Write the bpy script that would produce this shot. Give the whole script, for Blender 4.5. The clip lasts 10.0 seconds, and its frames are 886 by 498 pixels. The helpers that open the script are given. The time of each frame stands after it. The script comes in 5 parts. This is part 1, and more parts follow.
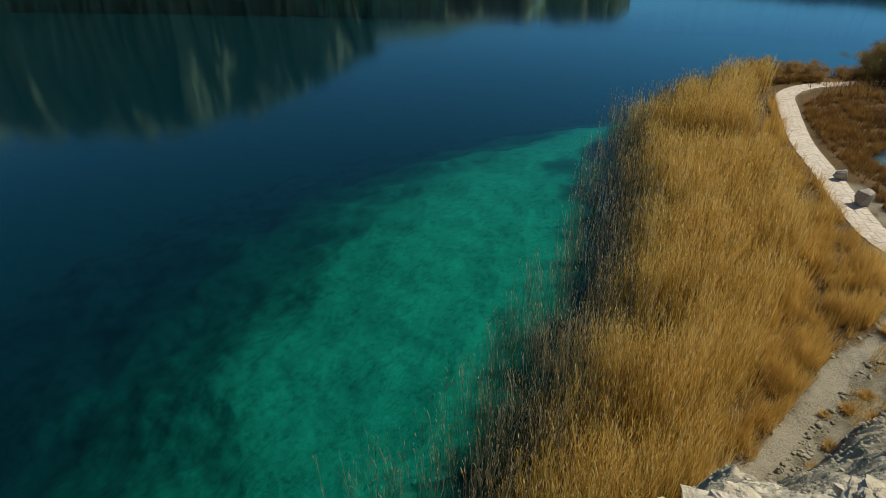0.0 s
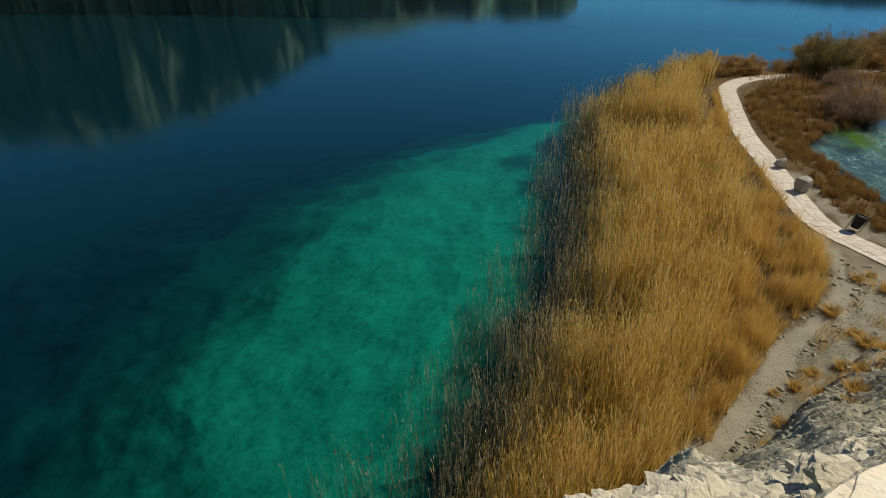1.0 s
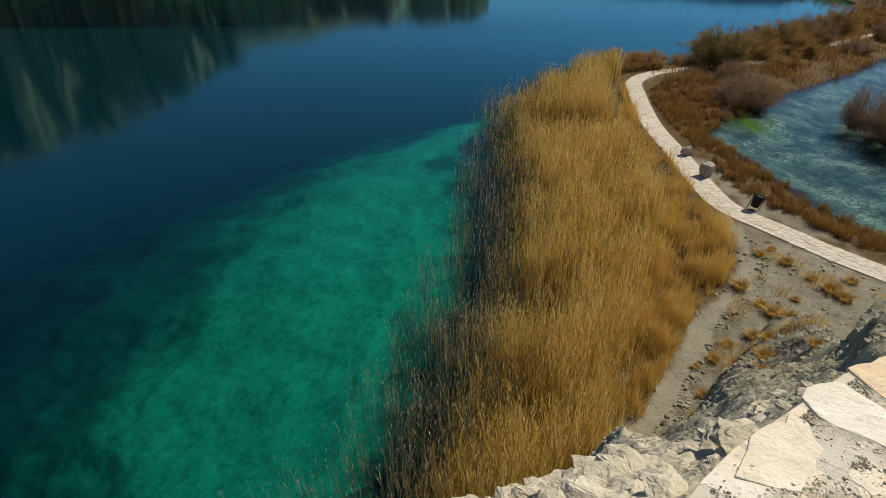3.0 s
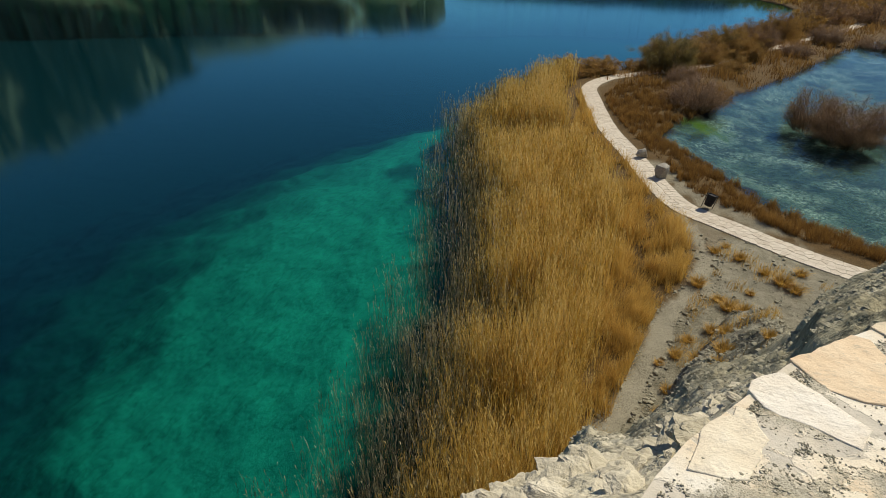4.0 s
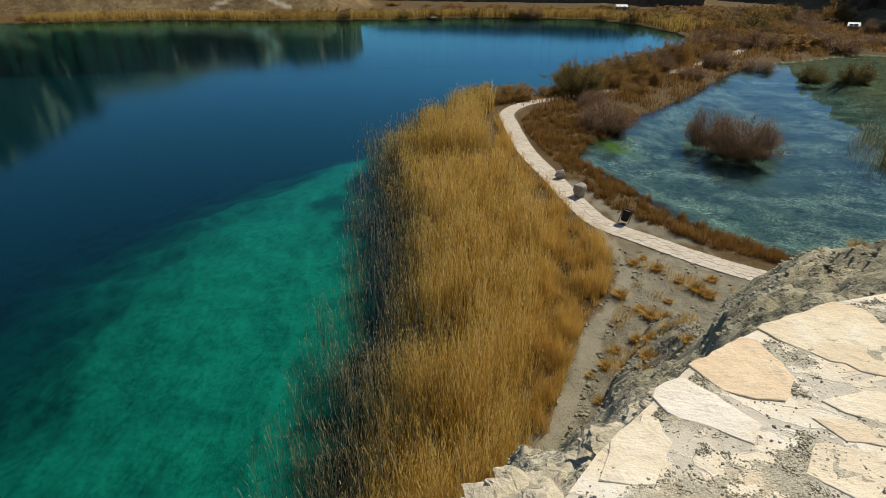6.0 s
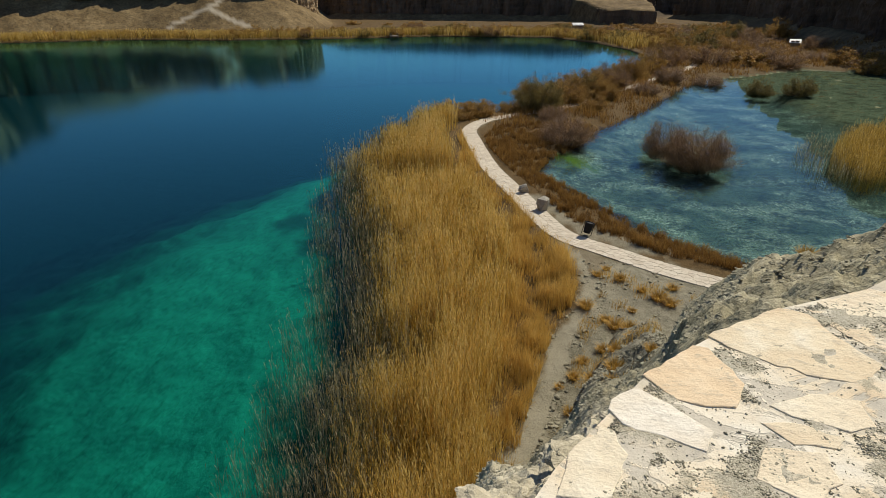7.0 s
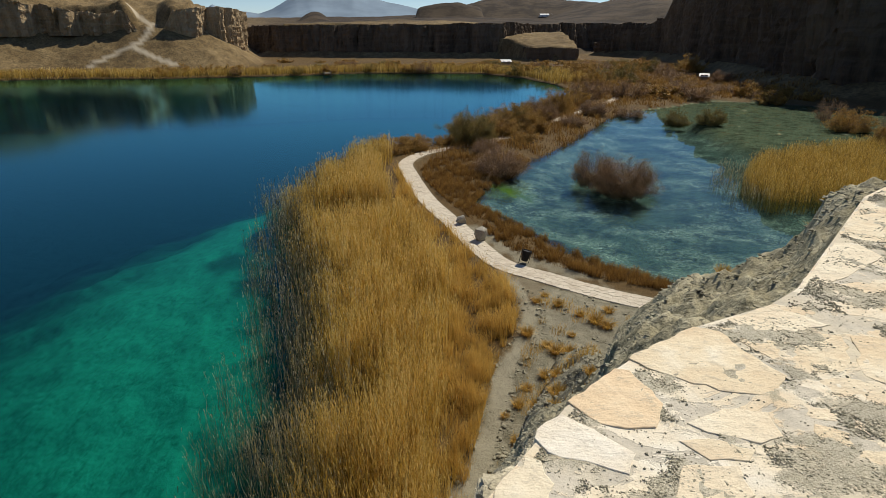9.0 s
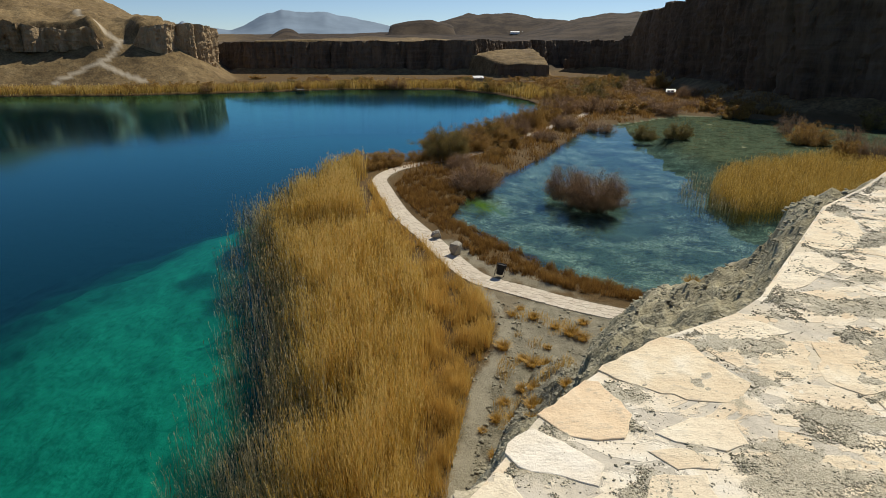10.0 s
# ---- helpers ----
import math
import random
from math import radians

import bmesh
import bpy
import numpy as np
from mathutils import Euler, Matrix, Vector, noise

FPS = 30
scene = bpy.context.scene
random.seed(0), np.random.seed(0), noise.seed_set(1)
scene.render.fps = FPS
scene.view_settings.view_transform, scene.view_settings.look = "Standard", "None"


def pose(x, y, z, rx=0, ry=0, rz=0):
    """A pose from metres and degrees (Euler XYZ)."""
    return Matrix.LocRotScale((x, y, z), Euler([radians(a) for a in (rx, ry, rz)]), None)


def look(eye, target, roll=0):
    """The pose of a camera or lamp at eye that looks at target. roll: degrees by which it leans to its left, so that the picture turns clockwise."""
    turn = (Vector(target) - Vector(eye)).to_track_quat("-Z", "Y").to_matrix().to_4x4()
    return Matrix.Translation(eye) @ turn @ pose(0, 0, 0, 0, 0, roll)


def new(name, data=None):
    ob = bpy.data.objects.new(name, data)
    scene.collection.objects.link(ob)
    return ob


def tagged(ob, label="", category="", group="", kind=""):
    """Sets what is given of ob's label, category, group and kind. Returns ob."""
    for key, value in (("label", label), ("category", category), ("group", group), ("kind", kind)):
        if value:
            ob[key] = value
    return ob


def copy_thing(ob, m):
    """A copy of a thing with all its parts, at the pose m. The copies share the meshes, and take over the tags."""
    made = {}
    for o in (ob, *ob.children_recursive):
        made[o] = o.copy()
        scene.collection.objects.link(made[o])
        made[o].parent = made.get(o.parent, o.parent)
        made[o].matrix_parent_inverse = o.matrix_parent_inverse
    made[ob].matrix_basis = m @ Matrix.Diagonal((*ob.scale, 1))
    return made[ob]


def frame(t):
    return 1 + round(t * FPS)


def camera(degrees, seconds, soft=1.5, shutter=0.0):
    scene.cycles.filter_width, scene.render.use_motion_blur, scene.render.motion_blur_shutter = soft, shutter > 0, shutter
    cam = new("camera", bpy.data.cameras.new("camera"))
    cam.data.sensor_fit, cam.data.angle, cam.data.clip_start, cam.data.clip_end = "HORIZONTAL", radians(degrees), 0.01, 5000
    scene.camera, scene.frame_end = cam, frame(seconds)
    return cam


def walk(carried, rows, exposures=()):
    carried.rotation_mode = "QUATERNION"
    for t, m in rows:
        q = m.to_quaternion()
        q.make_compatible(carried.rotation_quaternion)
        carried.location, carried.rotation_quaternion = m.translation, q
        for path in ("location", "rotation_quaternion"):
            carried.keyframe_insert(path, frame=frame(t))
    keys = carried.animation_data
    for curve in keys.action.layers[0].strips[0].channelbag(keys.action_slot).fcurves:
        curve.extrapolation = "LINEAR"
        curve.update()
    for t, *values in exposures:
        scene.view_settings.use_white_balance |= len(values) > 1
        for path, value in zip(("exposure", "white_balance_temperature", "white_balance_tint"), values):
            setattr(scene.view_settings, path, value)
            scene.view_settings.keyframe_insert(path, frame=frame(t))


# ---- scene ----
cam = camera(76.83, 10.0, soft=0.6)
walk(cam, [
    (0.0, pose(-0.311, -0.038, 14.889, 59.962, 0.037, 37.686)),
    (0.5, pose(-0.315, -0.040, 14.897, 59.878, -0.045, 35.415)),
    (1.0, pose(-0.318, -0.042, 14.905, 59.803, -0.136, 33.068)),
    (1.5, pose(-0.312, -0.046, 14.916, 59.804, -0.148, 31.117)),
    (2.0, pose(-0.299, -0.049, 14.928, 59.826, -0.057, 29.179)),
    (2.5, pose(-0.281, -0.049, 14.938, 59.934, 0.052, 27.025)),
    (4.0, pose(-0.230, -0.049, 14.964, 60.892, 0.114, 20.778)),
    (4.5, pose(-0.213, -0.050, 14.973, 61.472, 0.135, 18.746)),
    (5.0, pose(-0.192, -0.052, 14.980, 62.204, 0.060, 16.553)),
    (5.5, pose(-0.173, -0.048, 14.985, 62.925, 0.080, 14.676)),
    (7.0, pose(-0.109, -0.022, 14.994, 65.293, 0.045, 9.134)),
    (7.5, pose(-0.084, -0.014, 14.997, 66.159, -0.005, 7.279)),
    (8.0, pose(-0.063, -0.009, 15.000, 66.948, -0.053, 5.665)),
    (8.5, pose(-0.047, -0.007, 15.002, 67.744, -0.033, 4.167)),
    (9.0, pose(-0.031, -0.005, 15.002, 68.639, 0.012, 2.617)),
    (9.5, pose(-0.016, -0.002, 15.001, 69.409, -0.031, 1.292)),
    (10.0, pose(0.000, 0.000, 15.000, 70.156, -0.067, -0.024)),
])

# ---- light: clear autumn sky, sun ahead to the right, half high ----
SUN_AZ, SUN_EL = radians(38), radians(47)
SUN_DIR = Vector((math.sin(SUN_AZ) * math.cos(SUN_EL), math.cos(SUN_AZ) * math.cos(SUN_EL), math.sin(SUN_EL)))
world = bpy.data.worlds.new("world")
scene.world = world
world.use_nodes = True
wn = world.node_tree.nodes
sky = wn.new("ShaderNodeTexSky")
sky.sky_type, sky.sun_disc = "NISHITA", False
sky.sun_elevation, sky.sun_rotation = SUN_EL, SUN_AZ
sky.altitude, sky.air_density, sky.dust_density, sky.ozone_density = 2900, 1.0, 0.5, 3.5
world.node_tree.links.new(sky.outputs[0], wn["Background"].inputs["Color"])
wn["Background"].inputs["Strength"].default_value = 0.088
lamp = bpy.data.lights.new("sun", "SUN")
lamp.energy, lamp.angle, lamp.color = 4.65, radians(0.53), (1.0, 0.92, 0.765)
sun = new("sun", lamp)
sun.matrix_world = look(SUN_DIR * 500, (0, 0, 0))

# ---- noise on arrays ----


def perlin(x, y, seed=0):
    xi, yi = np.floor(x).astype(np.int64), np.floor(y).astype(np.int64)
    xf, yf = x - xi, y - yi
    u, v = xf * xf * xf * (xf * (xf * 6 - 15) + 10), yf * yf * yf * (yf * (yf * 6 - 15) + 10)

    def grad(ix, iy, dx, dy):
        h = (ix * 374761393 + iy * 668265263 + seed * 974634541) & 0xFFFFFFFF
        h = ((h ^ (h >> 13)) * 1274126177) & 0xFFFFFFFF
        a = ((h ^ (h >> 16)) & 0xFFFF) * (2 * np.pi / 65536)
        return np.cos(a) * dx + np.sin(a) * dy
    a, b = grad(xi, yi, xf, yf), grad(xi + 1, yi, xf - 1, yf)
    c, d = grad(xi, yi + 1, xf, yf - 1), grad(xi + 1, yi + 1, xf - 1, yf - 1)
    return ((a + u * (b - a)) + v * ((c + u * (d - c)) - (a + u * (b - a)))) * 1.4


def fbm(x, y, octaves=4, seed=0, gain=0.5):
    total, amp = 0, 1.0
    for k in range(octaves):
        total = total + amp * perlin(x * 2 ** k + 17.3 * k, y * 2 ** k - 9.1 * k, seed + k)
        amp *= gain
    return total


def smooth(a, b, x):
    t = np.clip((x - a) / (b - a), 0, 1)
    return t * t * (3 - 2 * t)


def line_dist(X, Y, pts, closed=False):
    """The distance to a polyline, and how far along it the nearest point lies."""
    best, along, run = np.full(np.shape(X), 1e9), np.zeros(np.shape(X)), 0.0
    pairs = list(zip(pts, pts[1:] + pts[:1] if closed else pts[1:]))
    for (ax, ay), (bx, by) in pairs:
        dx, dy = bx - ax, by - ay
        n = dx * dx + dy * dy
        t = np.clip(((X - ax) * dx + (Y - ay) * dy) / n, 0, 1)
        d = np.hypot(X - ax - t * dx, Y - ay - t * dy)
        along = np.where(d < best, run + t * math.sqrt(n), along)
        best = np.minimum(best, d)
        run += math.sqrt(n)
    return best, along


def inside(X, Y, poly):
    hit = np.zeros(np.shape(X), bool)
    for (ax, ay), (bx, by) in zip(poly, poly[1:] + poly[:1]):
        if ay != by:
            hit ^= ((ay > Y) != (by > Y)) & (X < (bx - ax) * (Y - ay) / (by - ay) + ax)
    return hit


def signed(X, Y, poly):
    """The distance to a polygon's edge, negative inside."""
    d, _ = line_dist(X, Y, poly, True)
    return np.where(inside(X, Y, poly), -d, d)


# ---- meshes ----


def mesh_of(name, verts, faces, mat, attrs=None, smooth_faces=False):
    """A mesh from an array of vertices and an array (or list of arrays) of faces with equal numbers of corners."""
    faces = faces if isinstance(faces, list) else [faces]
    faces = [np.asarray(f, np.int32) for f in faces if len(f)]
    me = bpy.data.meshes.new(name)
    verts = np.asarray(verts, np.float32)
    loops = np.concatenate([f.ravel() for f in faces])
    totals = np.concatenate([np.full(len(f), f.shape[1], np.int32) for f in faces])
    starts = np.concatenate([[0], np.cumsum(totals)[:-1]]).astype(np.int32)
    me.vertices.add(len(verts))
    me.vertices.foreach_set("co", verts.ravel())
    me.loops.add(len(loops))
    me.loops.foreach_set("vertex_index", loops)
    me.polygons.add(len(totals))
    me.polygons.foreach_set("loop_start", starts)
    me.polygons.foreach_set("loop_total", totals)
    me.polygons.foreach_set("use_smooth", np.full(len(totals), smooth_faces))
    for key, values in (attrs or {}).items():
        me.attributes.new(key, "FLOAT", "POINT").data.foreach_set("value", np.asarray(values, np.float32).ravel())
    me.update(calc_edges=True)
    me.materials.append(mat)
    return me


def part(name, me, parent=None, label=""):
    ob = new(name, me)
    ob.parent = parent
    return tagged(ob, label) if label else ob


def grid_faces(nu, nv):
    a = (np.arange(nu - 1)[:, None] * nv + np.arange(nv - 1)[None, :]).ravel()
    return np.stack([a, a + nv, a + nv + 1, a + 1], 1)


# ---- materials ----


class Mat:
    """A node material with a Principled shader and short ways to add to it."""

    def __init__(self, name, rough=0.9, spec=0.3):
        self.mat = bpy.data.materials.new(name)
        self.mat.use_nodes = True
        self.t = self.mat.node_tree
        self.p = self.t.nodes["Principled BSDF"]
        self.p.inputs["Roughness"].default_value = rough
        self.p.inputs["Specular IOR Level"].default_value = spec
        self.geo = self.t.nodes.new("ShaderNodeNewGeometry")

    def link(self, a, b):
        self.t.links.new(a, b)

    def noise(self, scale, detail=5, rough=0.6, stretch=(1, 1, 1), distort=0.0):
        m = self.t.nodes.new("ShaderNodeMapping")
        m.inputs["Scale"].default_value = stretch
        self.link(self.geo.outputs["Position"], m.inputs["Vector"])
        n = self.t.nodes.new("ShaderNodeTexNoise")
        n.inputs["Scale"].default_value, n.inputs["Detail"].default_value = scale, detail
        n.inputs["Roughness"].default_value, n.inputs["Distortion"].default_value = rough, distort
        self.link(m.outputs[0], n.inputs["Vector"])
        return n.outputs["Fac"]

    def voronoi(self, scale, stretch=(1, 1, 1), feature="F1"):
        m = self.t.nodes.new("ShaderNodeMapping")
        m.inputs["Scale"].default_value = stretch
        self.link(self.geo.outputs["Position"], m.inputs["Vector"])
        n = self.t.nodes.new("ShaderNodeTexVoronoi")
        n.feature = feature
        n.inputs["Scale"].default_value = scale
        self.link(m.outputs[0], n.inputs["Vector"])
        return n.outputs["Distance"]

    def attr(self, name):
        n = self.t.nodes.new("ShaderNodeAttribute")
        n.attribute_name = name
        return n.outputs["Fac"]

    def island(self):
        return self.geo.outputs["Random Per Island"]

    def object_random(self):
        return self.t.nodes.new("ShaderNodeObjectInfo").outputs["Random"]

    def height(self):
        n = self.t.nodes.new("ShaderNodeSeparateXYZ")
        self.link(self.geo.outputs["Position"], n.inputs[0])
        return n.outputs["Z"]

    def ramp(self, fac, stops):
        n = self.t.nodes.new("ShaderNodeValToRGB")
        e = n.color_ramp.elements
        while len(e) < len(stops):
            e.new(0.5)
        for el, (pos, col) in zip(e, stops):
            el.position, el.color = pos, (*col, 1) if len(col) == 3 else col
        self.link(fac, n.inputs[0])
        return n.outputs[0]

    def span(self, fac, a, b, c=0.0, d=1.0):
        n = self.t.nodes.new("ShaderNodeMapRange")
        for k, v in zip(("From Min", "From Max", "To Min", "To Max"), (a, b, c, d)):
            n.inputs[k].default_value = v
        self.link(fac, n.inputs["Value"])
        return n.outputs[0]

    def math(self, op, a, b):
        n = self.t.nodes.new("ShaderNodeMath")
        n.operation = op
        for k, v in enumerate((a, b)):
            if isinstance(v, (int, float)):
                n.inputs[k].default_value = v
            else:
                self.link(v, n.inputs[k])
        return n.outputs[0]

    def mix(self, fac, a, b, mode="MIX"):
        n = self.t.nodes.new("ShaderNodeMix")
        n.data_type, n.blend_type = "RGBA", mode
        for k, v in ((0, fac), (6, a), (7, b)):
            if isinstance(v, (int, float)):
                n.inputs[k].default_value = v
            elif isinstance(v, tuple):
                n.inputs[k].default_value = (*v, 1)
            else:
                self.link(v, n.inputs[k])
        return n.outputs[2]

    def colour(self, c):
        self.link(c, self.p.inputs["Base Color"])
        return self

    def bump(self, *levels):
        last = None
        for fac, strength, dist in levels:
            n = self.t.nodes.new("ShaderNodeBump")
            n.inputs["Strength"].default_value, n.inputs["Distance"].default_value = strength, dist
            self.link(fac, n.inputs["Height"])
            if last:
                self.link(last, n.inputs["Normal"])
            last = n.outputs[0]
        self.link(last, self.p.inputs["Normal"])
        return self


def ground_material():
    """Land and lake bed: silt, dry litter, clay, gravel, by masks with shapes of their own."""
    m = Mat("ground", 0.95, 0.15)
    big, mid, fine = m.noise(0.25, 4), m.noise(1.6, 6, 0.65), m.noise(14, 5, 0.7)
    clay = m.ramp(m.mix(0.5, mid, fine), [(0.38, (0.060, 0.056, 0.039)), (0.5, (0.19, 0.177, 0.125)), (0.62, (0.33, 0.305, 0.225))])
    clay = m.mix(m.span(m.noise(38, 4, 0.75), 0.54, 0.66, 0, 0.55), clay, (0.36, 0.33, 0.235))
    litter = m.ramp(fine, [(0.3, (0.05, 0.031, 0.013)), (0.55, (0.125, 0.08, 0.032)), (0.75, (0.21, 0.145, 0.065))])
    gravel = m.ramp(m.voronoi(22), [(0.0, (0.37, 0.34, 0.25)), (0.5, (0.27, 0.245, 0.175)), (0.9, (0.11, 0.10, 0.07))])
    gravel = m.mix(m.span(mid, 0.4, 0.7, 0, 0.7), gravel, m.ramp(m.noise(60, 4, 0.8), [(0.4, (0.20, 0.185, 0.135)), (0.6, (0.40, 0.365, 0.275))]))
    broad = m.noise(0.03, 6, 0.65)
    far = m.ramp(m.mix(0.5, big, broad), [(0.36, (0.12, 0.080, 0.036)), (0.5, (0.23, 0.16, 0.075)), (0.64, (0.33, 0.24, 0.12))])
    far = m.mix(m.span(m.mix(0.5, mid, m.noise(0.7, 6, 0.75)), 0.44, 0.58, 0, 0.9), far, m.mix(0.72, far, (0.055, 0.045, 0.028)))
    c = m.mix(m.attr("litter"), clay, litter)
    c = m.mix(m.attr("rim"), c, m.ramp(m.mix(0.5, mid, m.noise(9, 6, 0.7)), [(0.38, (0.22, 0.195, 0.13)), (0.5, (0.48, 0.43, 0.315)), (0.62, (0.66, 0.60, 0.455))]))
    c = m.mix(m.attr("mound"), c, m.ramp(m.mix(0.5, mid, m.noise(11, 7, 0.75)), [(0.38, (0.15, 0.135, 0.085)), (0.5, (0.33, 0.30, 0.20)), (0.62, (0.52, 0.47, 0.335))]))
    c = m.mix(m.attr("gravel"), c, gravel)
    c = m.mix(m.attr("upland"), c, far)
    c = m.mix(m.attr("heath"), c, m.ramp(broad, [(0.4, (0.030, 0.022, 0.016)), (0.6, (0.075, 0.055, 0.036))]))
    c = m.mix(m.attr("trail"), c, (0.44, 0.38, 0.28))
    # lake bed: pale marl on the shelf, dark weed; depth's loss of light painted blue-black
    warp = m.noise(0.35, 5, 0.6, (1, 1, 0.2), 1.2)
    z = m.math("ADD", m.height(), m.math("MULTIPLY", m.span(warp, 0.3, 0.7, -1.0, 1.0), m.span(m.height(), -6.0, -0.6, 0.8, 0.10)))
    marl_and_depth = m.ramp(m.span(z, -12.0, 0.0), [(0.0, (0.0005, 0.020, 0.036)), (0.30, (0.0008, 0.024, 0.037)), (0.55, (0.003, 0.062, 0.058)), (0.72, (0.022, 0.175, 0.138)),
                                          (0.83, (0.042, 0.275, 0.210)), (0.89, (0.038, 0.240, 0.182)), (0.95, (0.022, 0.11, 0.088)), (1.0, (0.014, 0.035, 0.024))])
    weed = m.span(m.noise(2.2, 6, 0.7, (1, 0.6, 1), 0.8), 0.48, 0.66, 0, 0.75)
    marl_and_depth = m.mix(weed, marl_and_depth, m.mix(0.6, marl_and_depth, (0.12, 0.30, 0.26), "MULTIPLY"))
    marl_and_depth = m.mix(m.span(m.noise(5.5, 8, 0.8, (1, 0.7, 1), 0.5), 0.50, 0.64, 0, 0.55), marl_and_depth, m.mix(0.55, marl_and_depth, (0.25, 0.42, 0.38), "MULTIPLY"))
    marl_and_depth = m.mix(m.attr("fringe"), marl_and_depth, m.ramp(m.noise(1.2, 5, 0.7), [(0.35, (0.003, 0.014, 0.013)), (0.65, (0.012, 0.036, 0.027))]))
    pool = m.mix(m.span(m.noise(8, 9, 0.85), 0.46, 0.55), (0.013, 0.032, 0.026), (0.125, 0.215, 0.165))
    pale = m.math("MULTIPLY", m.span(m.noise(4.5, 9, 0.88), 0.49, 0.56), m.span(m.noise(0.2, 4, 0.6), 0.42, 0.60))
    pool = m.mix(pale, pool, (0.52, 0.64, 0.48))
    pool = m.mix(m.span(m.noise(0.45, 9, 0.82), 0.49, 0.55, 0, 0.7), pool, (0.016, 0.038, 0.04))
    algae = m.ramp(m.noise(0.33, 9, 0.85), [(0.38, (0.05, 0.032, 0.014)), (0.45, (0.09, 0.105, 0.05)), (0.53, (0.21, 0.25, 0.15)), (0.60, (0.17, 0.10, 0.03))])
    pool = m.mix(m.span(m.height(), -0.32, -0.1), pool, (0.035, 0.026, 0.022))
    pool = m.mix(m.attr("algae"), pool, algae)
    pool = m.mix(m.attr("moss"), pool, m.ramp(fine, [(0.35, (0.05, 0.09, 0.012)), (0.65, (0.17, 0.30, 0.025))]))
    c = m.mix(m.attr("bed"), c, marl_and_depth)
    c = m.mix(m.attr("pool"), c, pool)
    m.colour(c).bump((big, 0.5, 0.8), (mid, 0.6, 0.14), (fine, 0.8, 0.04), (m.voronoi(30), 0.5, 0.016))
    return m.mat


def rock_material(name, dark, mid_c, light, scale=1.0, bed_lines=6.0):
    """Weathered rock with strata, stains and grain."""
    m = Mat(name, 0.92, 0.2)
    a = m.noise(0.35 * scale, 6, 0.65, (1, 1, 0.5))
    b = m.noise(2.2 * scale, 6, 0.7, (1, 1, bed_lines * 0.4))
    f = m.noise(18 * scale, 4, 0.7)
    c = m.ramp(m.mix(0.5, a, b), [(0.34, dark), (0.5, mid_c), (0.66, light)])
    c = m.mix(m.span(f, 0.4, 0.7, 0, 0.35), c, light)
    m.colour(c).bump((a, 0.6, 0.5 / scale), (b, 0.6, 0.12 / scale), (f, 0.5, 0.02 / scale))
    return m.mat


def cliff_material(name, dark, mid_c, light):
    m = Mat(name, 0.95, 0.15)
    a = m.noise(0.05, 6, 0.6, (1, 1, 0.35))
    b = m.noise(0.35, 6, 0.7, (1, 1, 0.12))
    s = m.noise(0.5, 5, 0.6, (0.1, 0.1, 1.3))
    c = m.ramp(m.mix(0.5, a, b), [(0.35, dark), (0.5, mid_c), (0.66, light)])
    c = m.mix(m.span(s, 0.45, 0.7, 0, 0.35), c, light)
    m.colour(c).bump((b, 0.9, 1.5), (m.noise(1.5, 5, 0.7, (1, 1, 0.4)), 0.7, 0.4))
    return m.mat


def plant_material(name, low, mid_c, high, translucent=0.3):
    """Dry stems and leaves: colour by stem, by tone and a little along the blade; light comes through."""
    m = Mat(name, 0.7, 0.25)
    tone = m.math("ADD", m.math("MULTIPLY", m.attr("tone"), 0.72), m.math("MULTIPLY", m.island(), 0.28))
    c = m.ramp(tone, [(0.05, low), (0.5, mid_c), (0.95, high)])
    c = m.mix(m.span(m.noise(6, 3), 0.4, 0.7, 0, 0.35), c, m.mix(0.5, c, low))
    m.colour(c)
    tr = m.t.nodes.new("ShaderNodeBsdfTranslucent")
    m.link(c, tr.inputs["Color"])
    mx = m.t.nodes.new("ShaderNodeMixShader")
    mx.inputs[0].default_value = translucent
    m.link(m.p.outputs[0], mx.inputs[1])
    m.link(tr.outputs[0], mx.inputs[2])
    m.link(mx.outputs[0], m.t.nodes["Material Output"].inputs["Surface"])
    return m.mat


def water_material(name, tint, ripple, rough, sheen):
    """Clear tinted water: what lies below shows through, the surface mirrors by Fresnel."""
    m = Mat(name)
    m.t.nodes.remove(m.p)
    tr = m.t.nodes.new("ShaderNodeBsdfTransparent")
    tr.inputs["Color"].default_value = (*tint, 1)
    gl = m.t.nodes.new("ShaderNodeBsdfGlossy")
    gl.inputs["Roughness"].default_value = rough
    gl.inputs["Color"].default_value = (*sheen, 1)
    fr = m.t.nodes.new("ShaderNodeFresnel")
    fr.inputs["IOR"].default_value = 1.33
    last = None
    for scale, stretch, strength, dist in ripple:
        b = m.t.nodes.new("ShaderNodeBump")
        b.inputs["Strength"].default_value, b.inputs["Distance"].default_value = strength, dist
        m.link(m.noise(scale, 3, 0.5, stretch), b.inputs["Height"])
        if last:
            m.link(last, b.inputs["Normal"])
        last = b.outputs[0]
    m.link(last, gl.inputs["Normal"])
    m.link(last, fr.inputs["Normal"])
    mx = m.t.nodes.new("ShaderNodeMixShader")
    m.link(fr.outputs[0], mx.inputs[0])
    m.link(tr.outputs[0], mx.inputs[1])
    m.link(gl.outputs[0], mx.inputs[2])
    m.link(mx.outputs[0], m.t.nodes["Material Output"].inputs["Surface"])
    return m.mat


